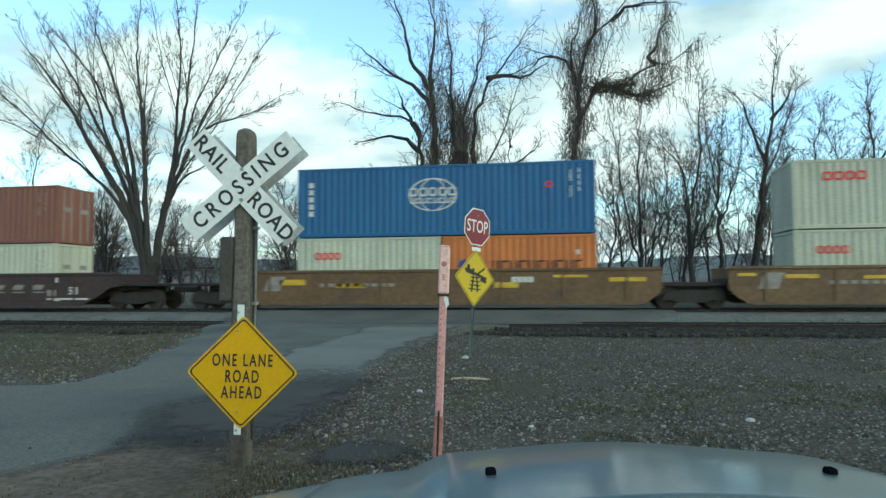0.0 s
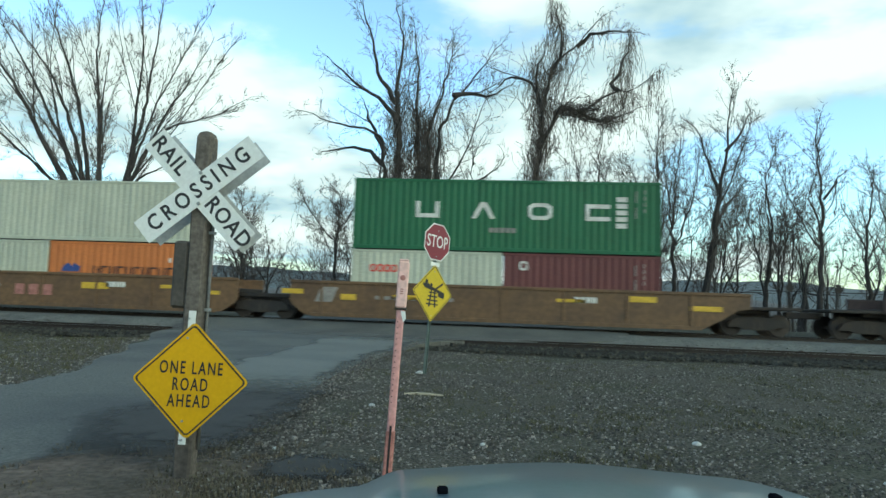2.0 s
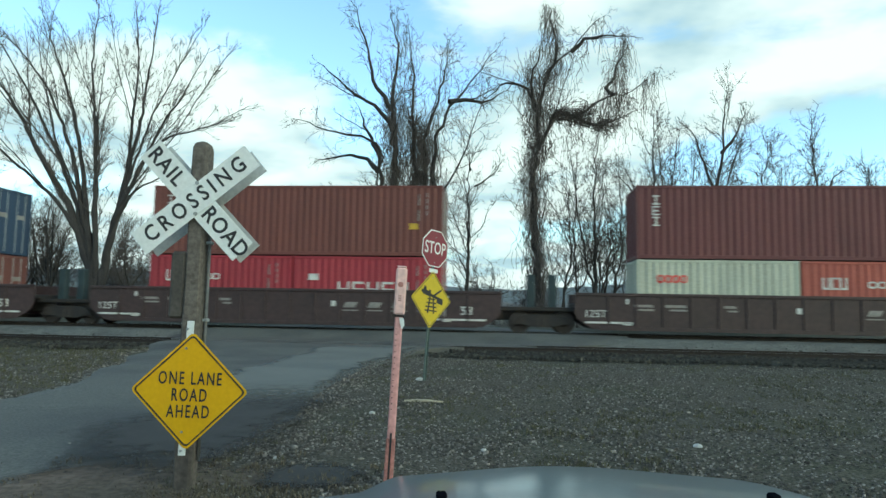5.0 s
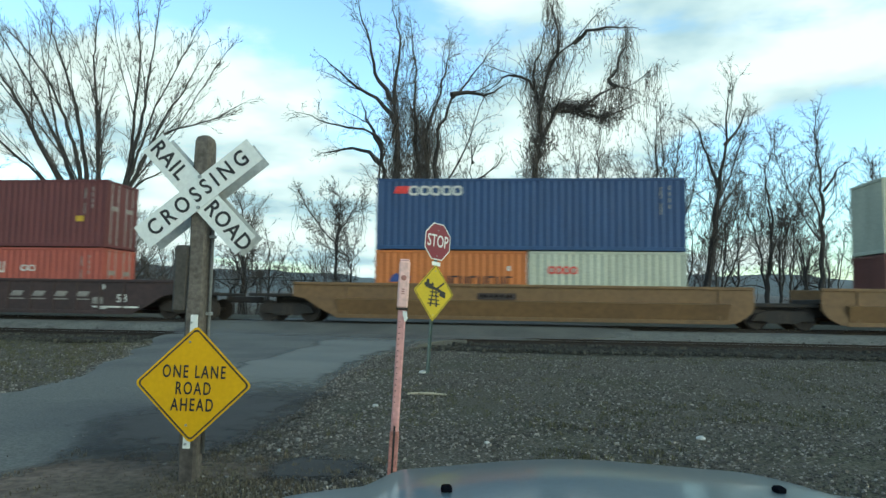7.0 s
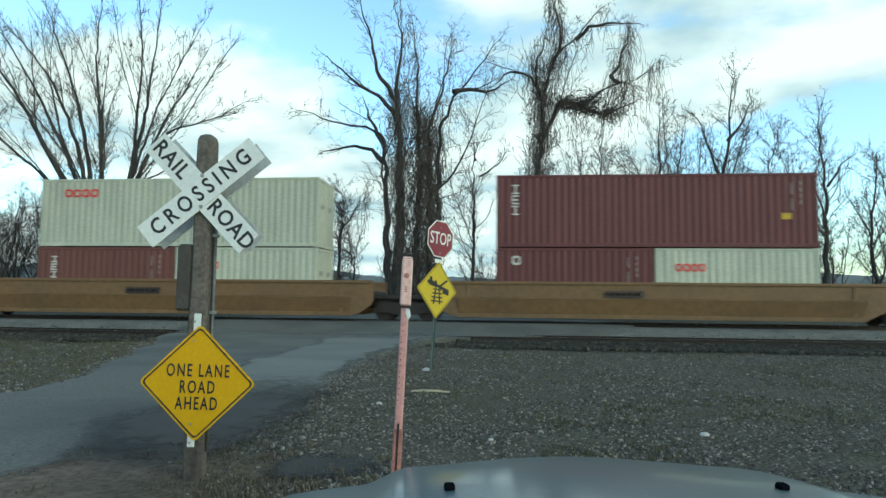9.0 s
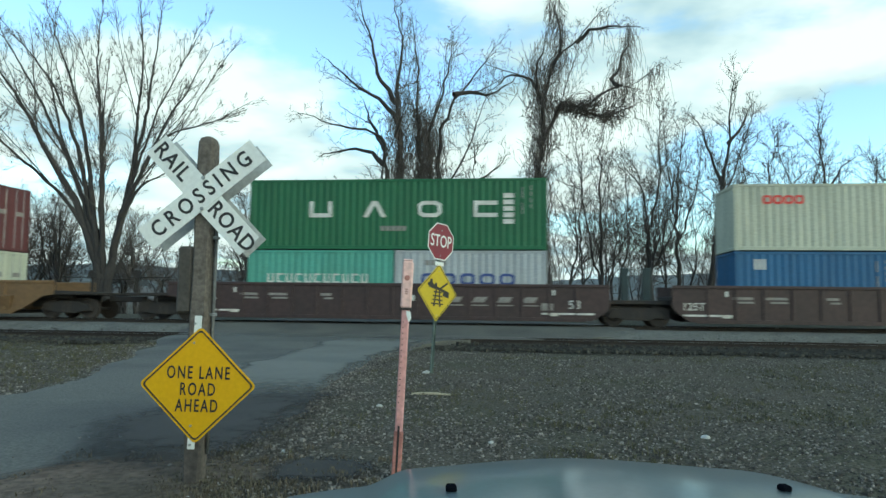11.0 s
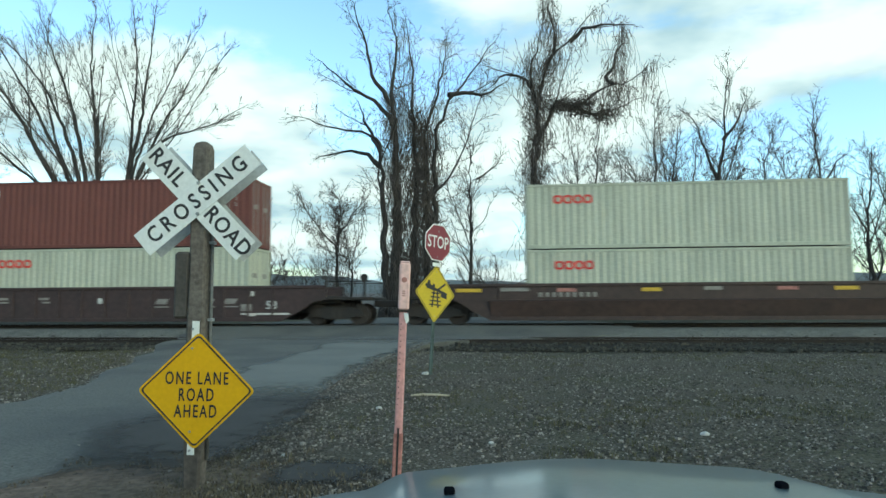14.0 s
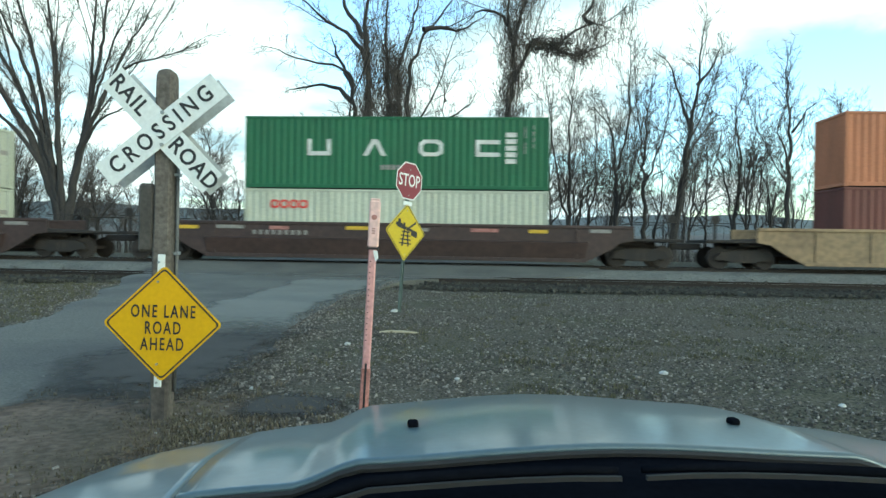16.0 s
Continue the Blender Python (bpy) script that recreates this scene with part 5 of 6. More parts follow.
def container(colour, length, height, m):
    """A freight container with folded steel walls, frame, castings and a door end."""
    key = (colour, length, height)
    kind = "twenty-foot" if length < 7 else "forty-foot"
    label = f"{LOOKS[colour]} corrugated steel {kind} freight container on the train"
    if key in BOXES:
        return copy_thing(BOXES[key], m)
    pm = paint(colour, COLOURS[colour])
    ob = thing("container", label, "container", "freight containers on the train", m)
    BOXES[key] = ob
    L, H, W = length / 2, height, CW / 2
    for s in (-1, 1):
        part("side_wall", corrugated(length - 0.24, 0.15, H - 0.10, s * (W - 0.008), 0.034, s), pm, ob)
        part("top_rail", Shape().box(-L + 0.1, L - 0.1, s * W - 0.06 * (s > 0), s * W + 0.06 * (s < 0), H - 0.11, H - 0.01, 0.008), pm, ob)
        part("bottom_rail", Shape().box(-L + 0.1, L - 0.1, s * W - 0.05 * (s > 0), s * W + 0.05 * (s < 0), 0.02, 0.165, 0.008), pm, ob)
        for e in (-1, 1):
            post = Shape().box(min(e * L, e * (L - 0.13)), max(e * L, e * (L - 0.13)), min(s * W, s * (W - 0.12)), max(s * W, s * (W - 0.12)), 0.11, H - 0.11, 0.012)
            part("corner_post", post, pm, ob)
            for z in (0.0, H - 0.118):
                cast = Shape().box(min(e * (L + 0.004), e * (L - 0.178)), max(e * (L + 0.004), e * (L - 0.178)), min(s * (W + 0.004), s * (W - 0.162)), max(s * (W + 0.004), s * (W - 0.162)), z, z + 0.118, 0.012)
                part("corner_casting", cast, pm, ob)
    part("roof", Shape().box(-L + 0.1, L - 0.1, -W + 0.05, W - 0.05, H - 0.05, H - 0.02), pm, ob)
    part("floor", Shape().box(-L + 0.1, L - 0.1, -W + 0.05, W - 0.05, 0.1, 0.16), M_STEELDARK, ob)
    front = corrugated(CW - 0.22, 0.14, H - 0.1, L - 0.02, 0.045, 1)
    part("front_wall", front, pm, ob, "", Matrix.Rotation(radians(90), 4, "Z"))
    for z0, z1 in ((0.02, 0.15), (H - 0.12, H - 0.01)):
        for e in (-1, 1):
            part("end_rail", Shape().box(min(e * L, e * (L - 0.08)), max(e * L, e * (L - 0.08)), -W + 0.1, W - 0.1, z0, z1, 0.008), pm, ob)
    for s in (-1, 1):
        y0, y1 = (0.006, W - 0.12) if s > 0 else (-W + 0.12, -0.006)
        sh = Shape().box(L - 0.075, L - 0.035, y0, y1, 0.155, H - 0.125, 0.006)
        for k in range(4):
            z = 0.3 + (H - 0.6) * k / 3.6
            sh.box(L - 0.036, L - 0.022, y0 + 0.08, y1 - 0.08, z, z + 0.42, 0.006)
        dr = part("door", sh, pm, ob)
        for f in (0.28, 0.72):
            y = y0 + (y1 - y0) * f
            part("lock_rod", Shape().tube([(L - 0.012, y, 0.1), (L - 0.012, y, H - 0.06)], [0.017] * 2, 6), M_GALV, dr, "grey locking rod")
        part("data_panel", Shape().box(L - 0.022, L - 0.019, y0 + 0.3, y1 - 0.25, H * 0.56, H * 0.56 + 0.2), M_MARKDIM, dr)
    return ob


def cells(parent, name, mat, x, z, w, h, n, gap=0.25, style="ring", slant=0.0, label=""):
    """A row of n plain shapes on the near wall, in place of a mark."""
    y = -CW / 2 - 0.0
    pitch = w / n
    for k in range(n):
        cx = x + (k + 0.5) * pitch
        a, b = pitch * (1 - gap) / 2, h / 2
        sh = Shape()
        if style == "ring":
            t = min(a, b) * 0.45
            o = [(-a, -b * 0.6), (-a * 0.6, -b), (a * 0.6, -b), (a, -b * 0.6), (a, b * 0.6), (a * 0.6, b), (-a * 0.6, b), (-a, b * 0.6)]
            i = [(px * (1 - t / a), pz * (1 - t / b)) for px, pz in o]
            ring_outline(sh, o, i, y - 0.006, y + 0.002)
        elif style == "wedge":
            sh.prism([(-a, -b), (-a * 0.25, b), (a * 0.25, b), (a, -b), (a * 0.6, -b), (0.0, b * 0.5), (-a * 0.6, -b)], y - 0.006, y + 0.002)
        elif style == "side":
            t = min(a, b) * 0.5
            sh.prism([(a, b), (-a, b), (-a, -b), (a, -b), (a, -b + t), (-a + t, -b + t), (-a + t, b - t), (a, b - t)], y - 0.006, y + 0.002)
        elif style == "cup":
            t = min(a, b) * 0.5
            sh.prism([(-a, b), (-a, -b), (a, -b), (a, b), (a - t, b), (a - t, -b + t), (-a + t, -b + t), (-a + t, b)] if k % 2 == 0 else [(-a, b), (-a, -b), (a, -b), (a, -b + t), (-a + t, -b + t), (-a + t, b - t), (a, b - t), (a, b)], y - 0.006, y + 0.002)
        else:
            sh.prism([(-a - slant * b, -b), (a - slant * b, -b), (a + slant * b, b), (-a + slant * b, b)], y - 0.006, y + 0.002)
        part(name, sh, mat, parent, label if k == 0 else "", pose(cx, 0, z))


def bars_down(parent, mat, x, z, h, n, w=0.16):
    """Small bars below one another at a wall's end."""
    for k in range(n):
        part("marking", Shape().box(-w / 2, w / 2, -CW / 2 - 0.006, -CW / 2 + 0.002, -h / n * 0.36, h / n * 0.36), mat, parent, "", pose(x, 0, z - h * (k + 0.5) / n))


def code_bars(ob, length, height, mat=None):
    """The lines of small writing near a wall's right end."""
    L = length / 2
    for dx, h, n in ((-0.95, height * 0.44, 2), (-0.62, height * 0.34, 4)):
        bars_down(ob, mat or M_MARKDIM, L + dx, height - 0.28, h, n, 0.05)


def dress(ob, mark, length, height):
    L = length / 2
    long = length > 7
    if mark == "red_rings":
        cells(ob, "emblem", M_MARKRED, -L + (1.05 if long else 0.75), height - 0.62 if long else height - 0.75, 1.55 if long else 1.15, 0.34 if long else 0.3, 4, 0.12)
    elif mark == "globe":
        g = Shape()
        for a, b in ((1.0, 0.68), (0.55, 0.68)):
            o = [(a * math.cos(k * math.pi / 12), b * math.sin(k * math.pi / 12)) for k in range(24)]
            ring_outline(g, o, [(x * 0.93, z * 0.93) for x, z in o], -CW / 2 - 0.006, -CW / 2 + 0.002)
        part("emblem", g, M_MARK, ob, "white globe-shaped emblem", pose(-0.35, 0, height * 0.58))
        cells(ob, "emblem", M_MARK, -1.35, height * 0.58 + 0.12, 2.0, 0.36, 5, 0.16)
        cells(ob, "emblem", M_MARK, -1.3, height * 0.58 - 0.24, 1.9, 0.22, 8, 0.2, "cup")
        bars_down(ob, M_MARK, -L + 0.6, height - 0.55, 1.5, 5, 0.2)
        cells(ob, "emblem", M_MARKRED, 4.2, height * 0.68, 0.25, 0.25, 1, 0)
        code_bars(ob, length, height, M_MARK)
    elif mark == "four_capitals":
        for k, x in enumerate((-3.45, -1.2, 1.05, 3.3)):
            cells(ob, "emblem", M_MARK, x - 0.1, height * 0.57, 0.95, 0.66, 1, 0.0, ("cup", "wedge", "ring", "side")[k])
        bars_down(ob, M_MARK, 4.60, height * 0.80, height * 0.45, 5, 0.42)
        cells(ob, "marking", M_MARKDIM, -0.6, height * 0.30, 1.1, 0.2, 5, 0.2, "bar")
        code_bars(ob, length, height)
    elif mark == "white_name":
        cells(ob, "emblem", M_MARKRED, -L + 0.75, height - 0.47, 0.55, 0.30, 1, 0.0, "bar", 0.4)
        cells(ob, "emblem", M_MARK, -L + 1.3, height - 0.5, 2.2, 0.40, 5, 0.1)
        code_bars(ob, length, height)
    elif mark == "side_name":
        n = 3 if long else 5
        for k in range(n):
            a, b, t = 0.14, (0.55 if long else 0.7) / n, 0.055
            o = [(-a, b - t), (-a, b), (a, b), (a, b - t), (t / 2, b - t), (t / 2, t - b), (a, t - b), (a, -b), (-a, -b), (-a, t - b), (-t / 2, t - b), (-t / 2, b - t)] if k % 2 == 0 else [(-a, b), (-a, -b), (a, -b), (a, t - b), (t - a, t - b), (t - a, -t / 2), (a * 0.7, -t / 2), (a * 0.7, t / 2), (t - a, t / 2), (t - a, b - t), (a, b - t), (a, b)]
            part("emblem", Shape().prism(o, -CW / 2 - 0.006, -CW / 2 + 0.002), M_MARK, ob, "", pose(-L + 0.75, 0, height - 0.35 - b * 1.25 - k * 2.3 * b))
        code_bars(ob, length, height)
        if long:
            part("marking", Shape().box(-0.18, 0.18, -CW / 2 - 0.006, -CW / 2 + 0.002, -0.12, 0.12), M_MARKYELLOW, ob, "", pose(L - 1.15, 0, height * 0.42))
    elif mark == "long_name":
        part("emblem", Shape().prism([(-0.42, -0.16), (0.38, -0.16), (0.42, 0.05), (0.15, 0.2), (0.05, 0.05), (-0.1, 0.2), (-0.3, 0.1)], -CW / 2 - 0.006, -CW / 2 + 0.002), M_MARKBLUE, ob, "blue emblem", pose(-L + 1.0, 0, height - 1.12))
        cells(ob, "emblem", M_MARKDARK, -L + 1.95, height - 1.22, 3.6, 0.42, 10, 0.22, "cup")
        part("marking", Shape().box(-0.06, 0.06, -CW / 2 - 0.006, -CW / 2 + 0.002, -0.1, 0.1), M_MARK, ob, "", pose(L - 0.7, 0, height - 0.7))
    elif mark == "short_name":
        cells(ob, "emblem", M_MARK, -L + 0.7, height - 0.85, 0.95, 0.46, 3, 0.14, "cup")
        cells(ob, "emblem", M_MARK, -L + 2.35, height - 0.88, 0.7, 0.26, 2, 0.1)
        code_bars(ob, length, height)
    elif mark == "low_name":
        cells(ob, "emblem", M_MARK, -L + 1.8, height - 1.2, 3.0, 0.36, 5, 0.2, "cup")
        part("marking", Shape().box(-0.2, 0.2, -CW / 2 - 0.006, -CW / 2 + 0.002, -0.13, 0.13), M_MARK, ob, "", pose(-L + 0.85, 0, height - 0.85))
        code_bars(ob, length, height)
    elif mark == "two_high":
        for z in (0.55, 1.0):
            cells(ob, "emblem", M_MARKYELLOW, -L + 0.45, height - z, 0.32, 0.36, 1, 0.0)
        code_bars(ob, length, height)
    elif mark == "pale_label":
        part("panel", Shape().box(-0.62, 0.62, -CW / 2 - 0.006, -CW / 2 + 0.002, -0.27, 0.27), M_MARK, ob, "pale paper label", pose(-L + 1.3, 0, height - 0.6))
        code_bars(ob, length, height)
    elif mark == "blue_name":
        cells(ob, "emblem", M_MARKBLUE, -L + 1.0, height - 1.15, 3.9, 0.46, 5, 0.25)
        cells(ob, "marking", M_MARKDIM, -L + 1.2, height - 0.5, 0.9, 0.2, 4, 0.2, "bar")
    elif mark == "white_words":
        cells(ob, "emblem", M_MARK, -L + 0.8, height - 1.15, 4.3, 0.38, 11, 0.3, "cup")
    elif mark == "small_plate":
        cells(ob, "emblem", M_MARK, -L + 0.62, height - 0.5, 0.34, 0.36, 1, 0.0, label="small white square emblem")
        code_bars(ob, length, height)
        if long:
            part("marking", Shape().box(-0.14, 0.14, -CW / 2 - 0.006, -CW / 2 + 0.002, -0.14, 0.14), M_MARKYELLOW, ob, "", pose(L - 0.85, 0, height * 0.38))
    elif mark == "two_bars":
        for k in range(3):
            part("marking", Shape().box(-0.05, 0.05, -CW / 2 - 0.006, -CW / 2 + 0.002, -0.2, 0.2), M_MARK, ob, "", pose(-L + 0.75 + k * 0.16, 0, height - 0.5))
        code_bars(ob, length, height)
    elif mark == "codes":
        code_bars(ob, length, height)


WELLS = {
    "ochre": ((0.122, 0.070, 0.031), (0.066, 0.040, 0.024), "weathered ochre-yellow"),
    "gold": ((0.150, 0.088, 0.036), (0.095, 0.058, 0.030), "dull yellow"),
    "dark": ((0.041, 0.023, 0.022), (0.028, 0.018, 0.017), "dark red-brown"),
    "rust": ((0.044, 0.025, 0.021), (0.029, 0.018, 0.016), "dirty rust-brown"),
    "tan": ((0.25, 0.175, 0.095), (0.16, 0.11, 0.065), "tan ribbed"),
}


def truck_parts(parent, x):
    """A two-axle truck below a car's end."""
    tr = part("truck", Shape().box(-0.28, 0.28, -1.05, 1.05, 0.42, 0.72, 0.04), M_STEELDARK, parent, "dark steel two-axle truck", pose(x, 0, 0))
    for s in (-1, 1):
        prof = [(-1.15, 0.34), (-0.95, 0.62), (-0.5, 0.72), (0.5, 0.72), (0.95, 0.62), (1.15, 0.34), (0.75, 0.34), (0.45, 0.24), (-0.45, 0.24), (-0.75, 0.34)]
        part("side_frame", Shape().prism(prof, s * 1.0 - 0.06, s * 1.0 + 0.06), M_STEELDARK, tr)
        for k in (-0.12, 0.12):
            part("spring", Shape().tube([(k, s * 1.0, 0.27), (k, s * 1.0, 0.6)], [0.07, 0.07], 8), M_WHEEL, tr)
    sets = []
    for ax in (-0.88, 0.88):
        sh = Shape().tube([(0, -0.95, 0), (0, 0.95, 0)], [0.07, 0.07], 8)
        for s in (-1, 1):
            sh.tube([(0, s * 0.66, 0), (0, s * 0.69, 0), (0, s * 0.70, 0), (0, s * 0.79, 0)], [0.445, 0.445, 0.42, 0.415], 24)
            sh.tube([(0, s * 0.79, 0), (0, s * 0.83, 0)], [0.16, 0.14], 12)
        sets.append(part("wheelset", sh, M_WHEEL, tr, "steel wheels on their axle", pose(ax, 0, 0.42)))
    return sets


M_UPRIGHT = material("upright_steel", (0.016, 0.032, 0.036), 0.6, vary=0.3, scale=3, grain=20)
WELLMESH = {}


def well_unit(colour, m, first, last, number, marks):
    """One well of a double-stack car: folded side walls, chords, ribs, decks over the trucks."""
    c1, c2, words = WELLS[colour]
    pm = paint("well_" + colour, c1, second=c2, vary=0.22 if colour == "gold" else 0.36, scale=0.45 if colour == "gold" else 0.7, streak=1.4, grain=5)
    ob = thing("well_car", f"{words} steel well car of a double-stack freight train", "rail car", "well cars of the train", m)
    key = (colour, first, last)
    left, right = (9.4 if first else 8.5), (9.4 if last else 8.5)
    if key not in WELLMESH:
        top, bot = 1.50, (0.22 if colour == "gold" else 0.20)
        run = lambda far: [(9.4, top), (9.4, 1.02), (8.9, 0.94), (8.3, 0.55), (7.6, bot)] if far else [(8.5, top), (8.5, 0.80), (8.38, 0.60), (8.1, 0.38), (7.8, bot)]
        out = [(-x, z) for x, z in run(first)] + run(last)[::-1]
        WELLMESH[key] = dict(
            wall=Shape().prism(out, -0.03, 0.03).mesh("side_wall", pm),
            chord=Shape().box(-left, right, -0.07, 0.05, top - 0.02, top + 0.10, 0.015).mesh("top_chord", pm),
            sill=Shape().box(-7.6, 7.6, -0.06, 0.06, bot - 0.04, bot + 0.11, 0.012).mesh("bottom_chord", pm),
            fold=Shape().add([(-7.6, -0.20, 0.92), (7.6, -0.20, 0.92), (7.6, -0.03, 0.97), (-7.6, -0.03, 0.97), (-7.5, -0.035, bot + 0.1), (7.5, -0.035, bot + 0.1)], [(0, 1, 2, 3), (0, 4, 5, 1), (0, 3, 4), (1, 5, 2), (3, 2, 5, 4)]).mesh("lower_panel", pm),
            rib=Shape().box(-0.05, 0.05, -0.055, 0.0, bot + 0.10, top - 0.02, 0.012).mesh("rib", pm),
        )
    w = WELLMESH[key]
    for s in (-1, 1):
        face = Matrix.Identity(4) if s < 0 else Matrix.Diagonal((1, -1, 1, 1))
        part("side_wall", w["wall"], None, ob, "", pose(0, s * 1.40, 0) @ face)
        part("top_chord", w["chord"], None, ob, "", pose(0, s * 1.41, 0) @ face)
        part("bottom_chord", w["sill"], None, ob, "", pose(0, s * 1.41, 0) @ face)
        ribs = {"dark": 15, "tan": 8}.get(colour, 7)
        if colour in ("gold", "rust"):
            part("lower_panel", w["fold"], None, ob, "inward-sloping lower panel", pose(0, s * 1.40, 0) @ face)
            ribs = 2
        for k in range(ribs):
            part("rib", w["rib"], None, ob, "", pose(-7.2 + 14.4 * k / (ribs - 1), s * 1.43, 0) @ face)
    part("well_floor", Shape().box(-7.4, 7.4, -1.37, 1.37, 0.2, 0.335), M_STEELDARK, ob)
    for s in (-1, 1):
        end = left if s < 0 else right
        part("end_deck", Shape().box(-(end - 6.5) / 2, (end - 6.5) / 2, -1.365, 1.365, 1.02, 1.18, 0.02), M_STEELDARK, ob, "", pose(s * (6.5 + end) / 2, 0, 0))
        part("drawbar", Shape().box(-1.1, 1.1, -0.3, 0.3, 0.72, 1.0, 0.03), M_STEELDARK, ob, "", pose(s * 9.4, 0, 0))
        part("underframe", Shape().box(-1.25, 1.25, -0.55, 0.55, 0.48, 0.92, 0.03).box(-0.9, 0.9, -1.0, -0.7, 0.86, 1.02, 0.02), M_STEELDARK, ob, "dark steel underframe and brake gear", pose(s * 9.05, 0, 0))
    sets = truck_parts(ob, -9.75)
    if colour == "dark" and not first:
        for k in (-0.42, 0.42):
            part("upright", Shape().box(-0.16, 0.16, -0.9, -0.6, 1.0, 2.3, 0.03), M_UPRIGHT, ob, "dark blue-green steel upright", pose(-9.75 + k, 0, 0))
    if last:
        sets += truck_parts(ob, 9.75)
    for flag, s in ((first, -1), (last, 1)):
        if flag:
            part("end_platform", Shape().box(-1.0, 1.0, -1.35, 1.35, 1.0, 1.12, 0.02), M_STEELDARK, ob, "", pose(s * 10.3, 0, 0))
            part("coupler", Shape().box(-0.5, 0.5, -0.13, 0.13, 0.72, 0.98, 0.03), M_STEELDARK, ob, "", pose(s * 11.6, 0, 0))
            part("brake_wheel", Shape().tube([(0, -1.2, 1.9), (0, -1.15, 1.9)], [0.17, 0.17], 14), M_STEELDARK, ob, "", pose(s * 10.9, 0, 0))
            part("brake_stand", Shape().box(-0.05, 0.05, -1.15, -1.05, 1.1, 1.95, 0.01), M_STEELDARK, ob, "", pose(s * 10.9, 0, 0))
            for y in (-1.3, 1.3):
                rail = Shape().tube([(-0.9, y, 1.1), (-0.9, y, 1.75), (0.9, y, 1.75), (0.9, y, 1.1)], [0.018] * 4, 6)
                part("handrail", rail, M_STEELDARK, ob, "", pose(s * 10.3, 0, 0))
    y = -1.435 - 0.022
    rng = random.Random(number)

    def slab(name, mat, x, z, a, b, slant=0.0, label=""):
        part(name, Shape().prism([(-a - slant, -b), (a - slant, -b), (a + slant, b), (-a + slant, b)], -0.004, 0.004), mat, ob, label, pose(x, y, z))

    if marks == "slanted":
        for k in range(4):
            slab("emblem", M_MARKDIM, 2.5 + k * 0.98, 0.98, 0.24, 0.11, 0.07)
            slab("emblem", M_MARKDIM, 2.5 + k * 0.98, 0.76, 0.32, 0.022)
        slab("emblem", M_MARKDIM, 6.1, 0.72, 0.22, 0.14)
        wording("digit", "53", 0.46, M_MARK, ob, pose(7.15, -1.435 - 0.004, 0.80), thick=0.006, bold=0.004, space=1.1)
        slab("marking", M_MARK, 6.9, 0.46, 1.0, 0.035)
        wording("digit", "125T", 0.40, M_MARK, ob, pose(-7.72, -1.435 - 0.004, 0.78), thick=0.006, bold=0.003, squeeze=0.95, space=1.1)
        slab("marking", M_MARK, -7.2, 0.46, 0.9, 0.035)
        for x, a in ((-5.9, 0.36), (-4.7, 0.4), (-2.7, 0.22)):
            slab("marking", M_MARKDIM, x, 1.12, a, 0.05)
            slab("marking", M_MARKDIM, x + 0.1, 0.97, a * 0.8, 0.035)
        if number in (4, 11):
            wording("letter", "A" if number == 4 else "C", 0.36, M_MARK, ob, pose(-0.2, -1.435 - 0.004, 1.0), thick=0.006, bold=0.006)
        else:
            slab("marking", M_MARK, -0.2 + (number % 3), 1.02, 0.09, 0.11)
        for x in (-6.5, 6.35):
            slab("reflector", M_MARK, x, 1.28, 0.05, 0.1)
            slab("reflector", M_MARK, x, 0.42, 0.16, 0.05)
    elif marks == "patches":
        for x in (-8.2, -6.2, -3.4, 2.4, 5.3, 7.6):
            slab("marking", M_MARKYELLOW, x + rng.uniform(-0.4, 0.4), rng.uniform(0.95, 1.3), rng.uniform(0.3, 0.7), rng.uniform(0.05, 0.13))
        slab("marking", M_MARKDIM, -7.0, 1.05, 0.35, 0.3, 0.12, "faded paint patch")
        for k in range(9):
            slab("marking", M_MARKDIM, -4.9 + k * 0.36, 0.98, 0.12, 0.07)
        for k in range(4):
            slab("marking", M_MARK, 2.9 + k * 0.22, 1.16, 0.09, 0.11)
        if number % 3 == 2:
            for k in range(3):
                slab("emblem", M_ORANGERUST, -1.0 + k * 0.62, 0.85, 0.2, 0.22)
    elif marks == "plain":
        slab("marking", M_MARKDARK, -1.2, 1.12, 0.75, 0.13)
        for k in range(6):
            slab("marking", M_MARKDIM, -1.75 + k * 0.22, 1.125, 0.07, 0.06)
    elif marks == "few":
        for k, x in enumerate((-8.4, -6.6, -4.6, -1.4, 0.9, 3.6, 5.7, 8.1)):
            slab("marking", (M_MARKYELLOW, M_MARKDIM, M_ORANGERUST)[k % 3], x, 1.36 + rng.uniform(-0.03, 0.03), rng.uniform(0.3, 0.6), 0.07)
        for k in range(9):
            slab("marking", M_MARKDIM, -5.6 + k * 0.26, 1.16, 0.07, 0.09)
    return ob, sets


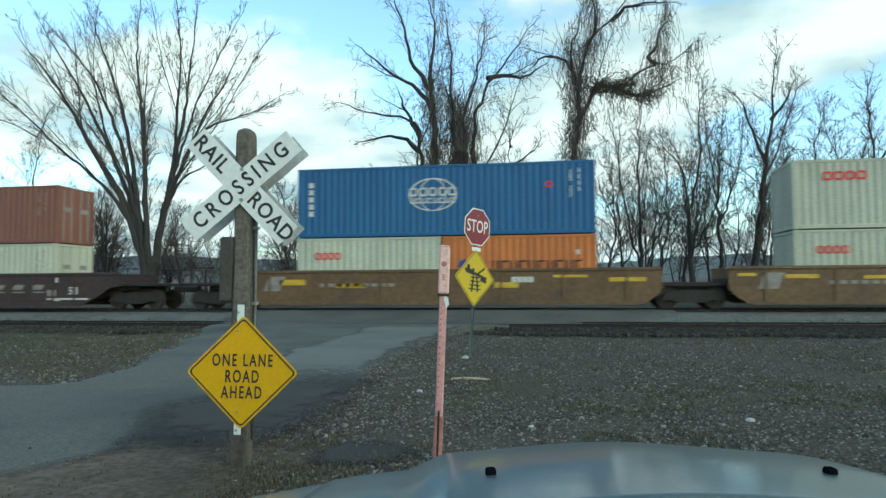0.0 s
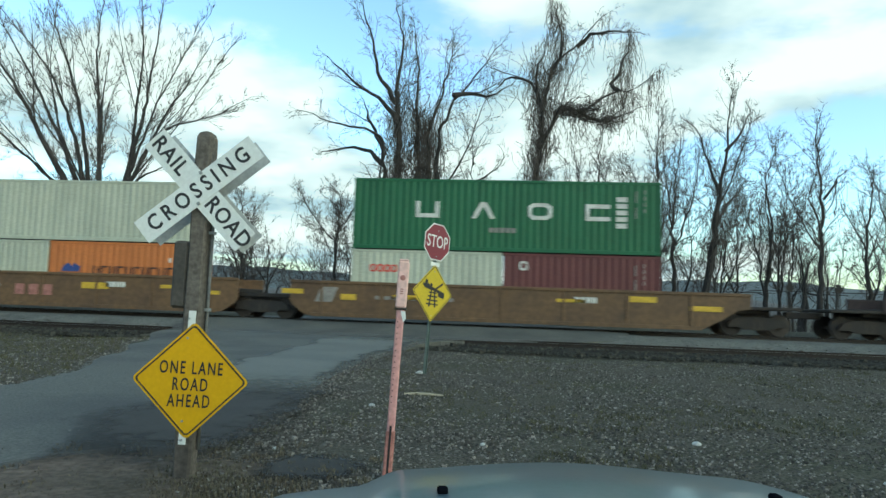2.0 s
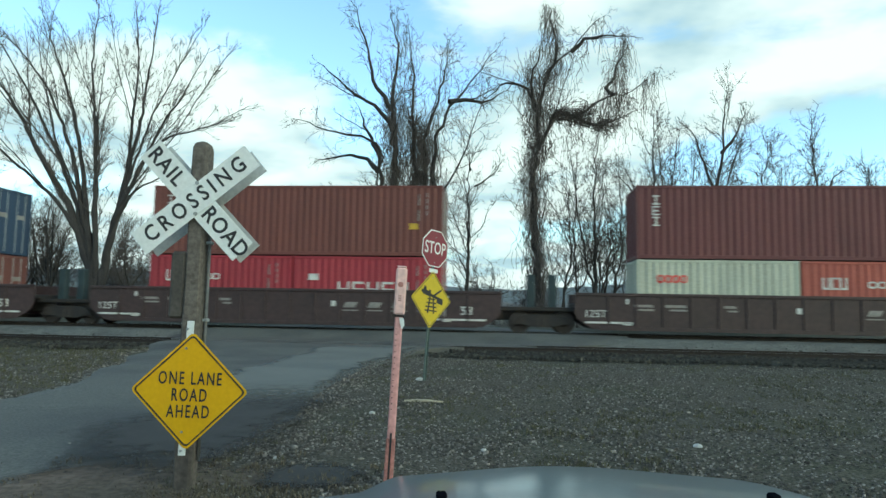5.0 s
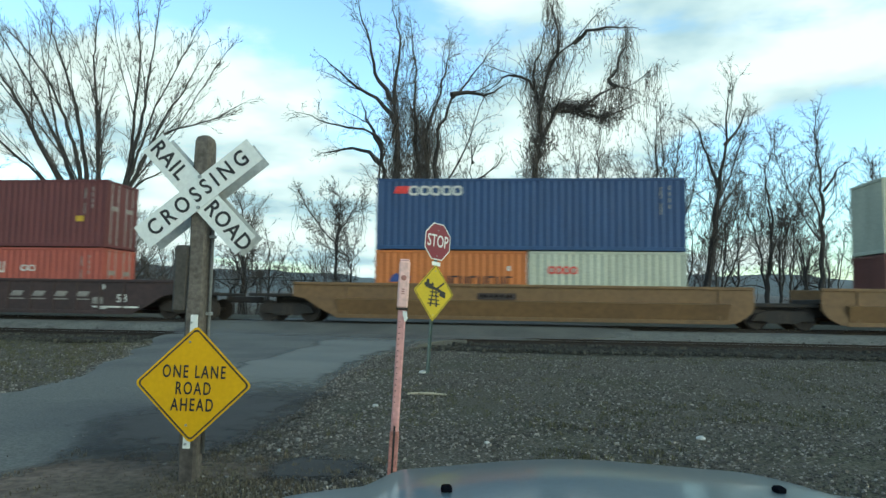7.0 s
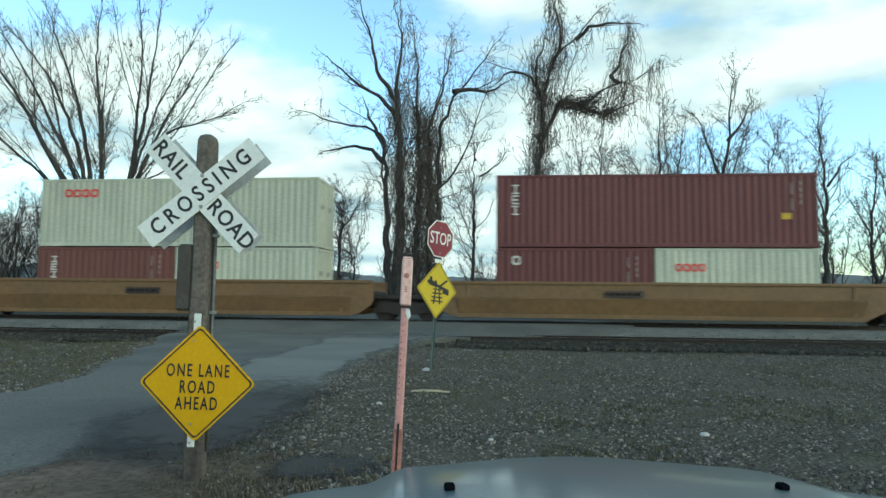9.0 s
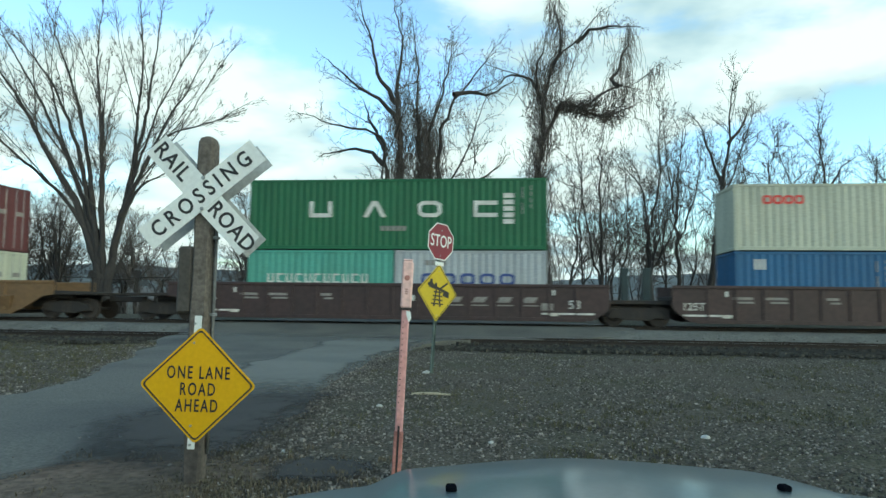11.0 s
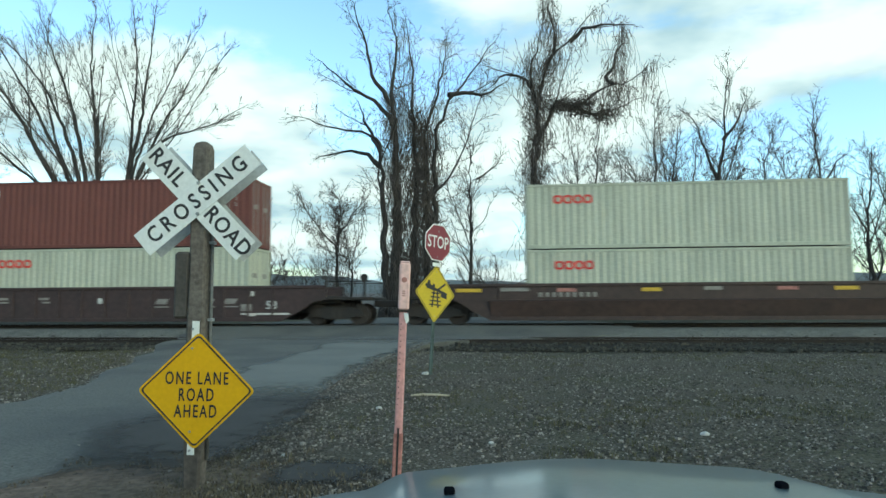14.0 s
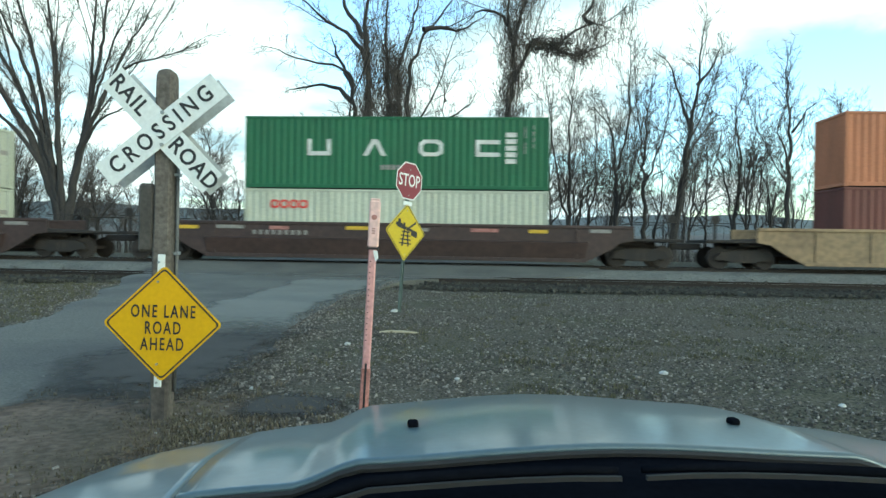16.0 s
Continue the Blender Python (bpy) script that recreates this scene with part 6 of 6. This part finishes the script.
# left end of each upper box along the train, well, upper box (colour, height, mark), lower boxes, height of the lower, place in the car
UNITS = [
    (-33.84, "dark", ("rosebrown", 2.59, "codes"), [("ash", "blue_name"), ("pale", "codes")], 2.59, "last", "slanted"),
    (-10.43, "ochre", ("blue", 2.896, "globe"), [("pale", "red_rings"), ("orange", "long_name")], 2.59, "first", "patches"),
    (8.95, "ochre", ("pale", 2.59, "red_rings"), [("pale", "red_rings"), ("orange", "long_name")], 2.59, "mid", "patches"),
    (28.12, "ochre", ("green", 2.896, "four_capitals"), [("pale", "red_rings"), ("maroon", "small_plate")], 2.59, "last", "patches"),
    (51.68, "dark", ("navy", 2.896, "white_name"), [("redbrown", "two_high"), ("redbrown", "pale_label")], 2.59, "first", "slanted"),
    (71.17, "dark", ("brown", 2.896, "side_name"), [("red", "short_name"), ("red", "low_name")], 2.59, "mid", "slanted"),
    (91.0, "dark", ("maroon", 2.896, "side_name"), [("pale", "red_rings"), ("tomato", "short_name")], 2.59, "last", "slanted"),
    (114.82, "gold", ("royal", 2.896, "white_name"), [("orange", "long_name"), ("pale", "red_rings")], 2.59, "first", "plain"),
    (134.23, "gold", ("pale", 2.896, "red_rings"), [("redbrown", "side_name"), ("pale", "red_rings")], 2.59, "mid", "plain"),
    (153.71, "gold", ("maroon", 2.896, "side_name"), [("maroon", "small_plate"), ("pale", "red_rings")], 2.59, "last", "plain"),
    (177.55, "dark", ("green", 2.896, "four_capitals"), [("mint", "white_words"), ("ash", "blue_name")], 2.59, "first", "slanted"),
    (196.87, "dark", ("pale", 2.59, "red_rings"), [("midblue", "two_bars"), ("redbrown", "codes")], 2.59, "mid", "slanted"),
    (216.45, "dark", ("brown", 2.896, "small_plate"), [("pale", "red_rings")], 2.896, "last", "slanted"),
    (240.0, "rust", ("pale", 2.59, "red_rings"), [("pale", "red_rings")], 2.59, "only", "few"),
    (263.62, "rust", ("green", 2.896, "four_capitals"), [("pale", "red_rings")], 2.59, "only", "few"),
    (287.09, "tan", ("salmon", 2.896, "codes"), [("brown", "codes")], 2.896, "only", ""),
]
MOVING = []


def train():
    for number, (s, well, upper, lower, low_h, place, marks) in enumerate(UNITS):
        xc = s + 12.192 / 2
        first, last = place in ("first", "only"), place in ("last", "only")
        ob, sets = well_unit(well, pose(xc, TRACK_Y, RAIL_Z), first, last, number, marks)
        MOVING.append((ob, xc, TRACK_Y, RAIL_Z))
        WHEELS.extend(sets)
        z = RAIL_Z + 0.345
        if len(lower) == 1:
            lows = [(12.192, xc, *lower[0])]
        else:
            lows = [(6.058, s + 3.029, *lower[0]), (6.058, s + 12.192 - 3.029, *lower[1])]
        for length, x, colour, mark in lows:
            c = container(colour, length, low_h, pose(x, TRACK_Y, z))
            MOVING.append((c, x, TRACK_Y, z))
            TODRESS.append((c, mark, length, low_h))
        colour, h, mark = upper
        zt = z + low_h + 0.02
        c = container(colour, 12.192, h, pose(xc, TRACK_Y, zt))
        MOVING.append((c, xc, TRACK_Y, zt))
        TODRESS.append((c, mark, 12.192, h))


TODRESS, WHEELS = [], []
train()
MARKS = {
    "red_rings": "red ring emblem", "globe": "white globe emblem", "four_capitals": "four white emblems", "white_name": "white name emblem",
    "side_name": "white upright lettering shapes", "long_name": "blue and dark emblem", "short_name": "white emblem", "low_name": "low white emblem",
    "two_high": "yellow corner emblem", "pale_label": "pale paper label", "blue_name": "blue emblem", "white_words": "long white emblem",
    "small_plate": "small white plate", "two_bars": "white corner strokes", "codes": "worn side markings",
}
for box, mark, length, height in TODRESS:
    dress(box, mark, length, height)
    size = "twenty-foot" if length < 7 else "forty-foot"
    tone = box["label"].split(" corrugated")[0]
    tagged(box, f"{tone} corrugated {size} freight container with {MARKS[mark]}")


def gone(t):
    """Metres that the train has run to the left since the start."""
    return 17.25 * t - 0.011 * t * t


def motions():
    times = [0, 2, 4, 6, 8, 10, 12, 14, 16]
    for ob, x, y, z in MOVING:
        walk(ob, [(t, pose(x - gone(t), y, z)) for t in times])
    # the wheels roll as far as the train runs
    ticks = [k / FPS for k in range(16 * FPS + 1)]
    for ob in WHEELS:
        x = ob.matrix_basis.translation.x
        walk(ob, [(t, pose(x, 0, 0.42, 0, -math.degrees(gone(t) / 0.42), 0)) for t in ticks])


motions()
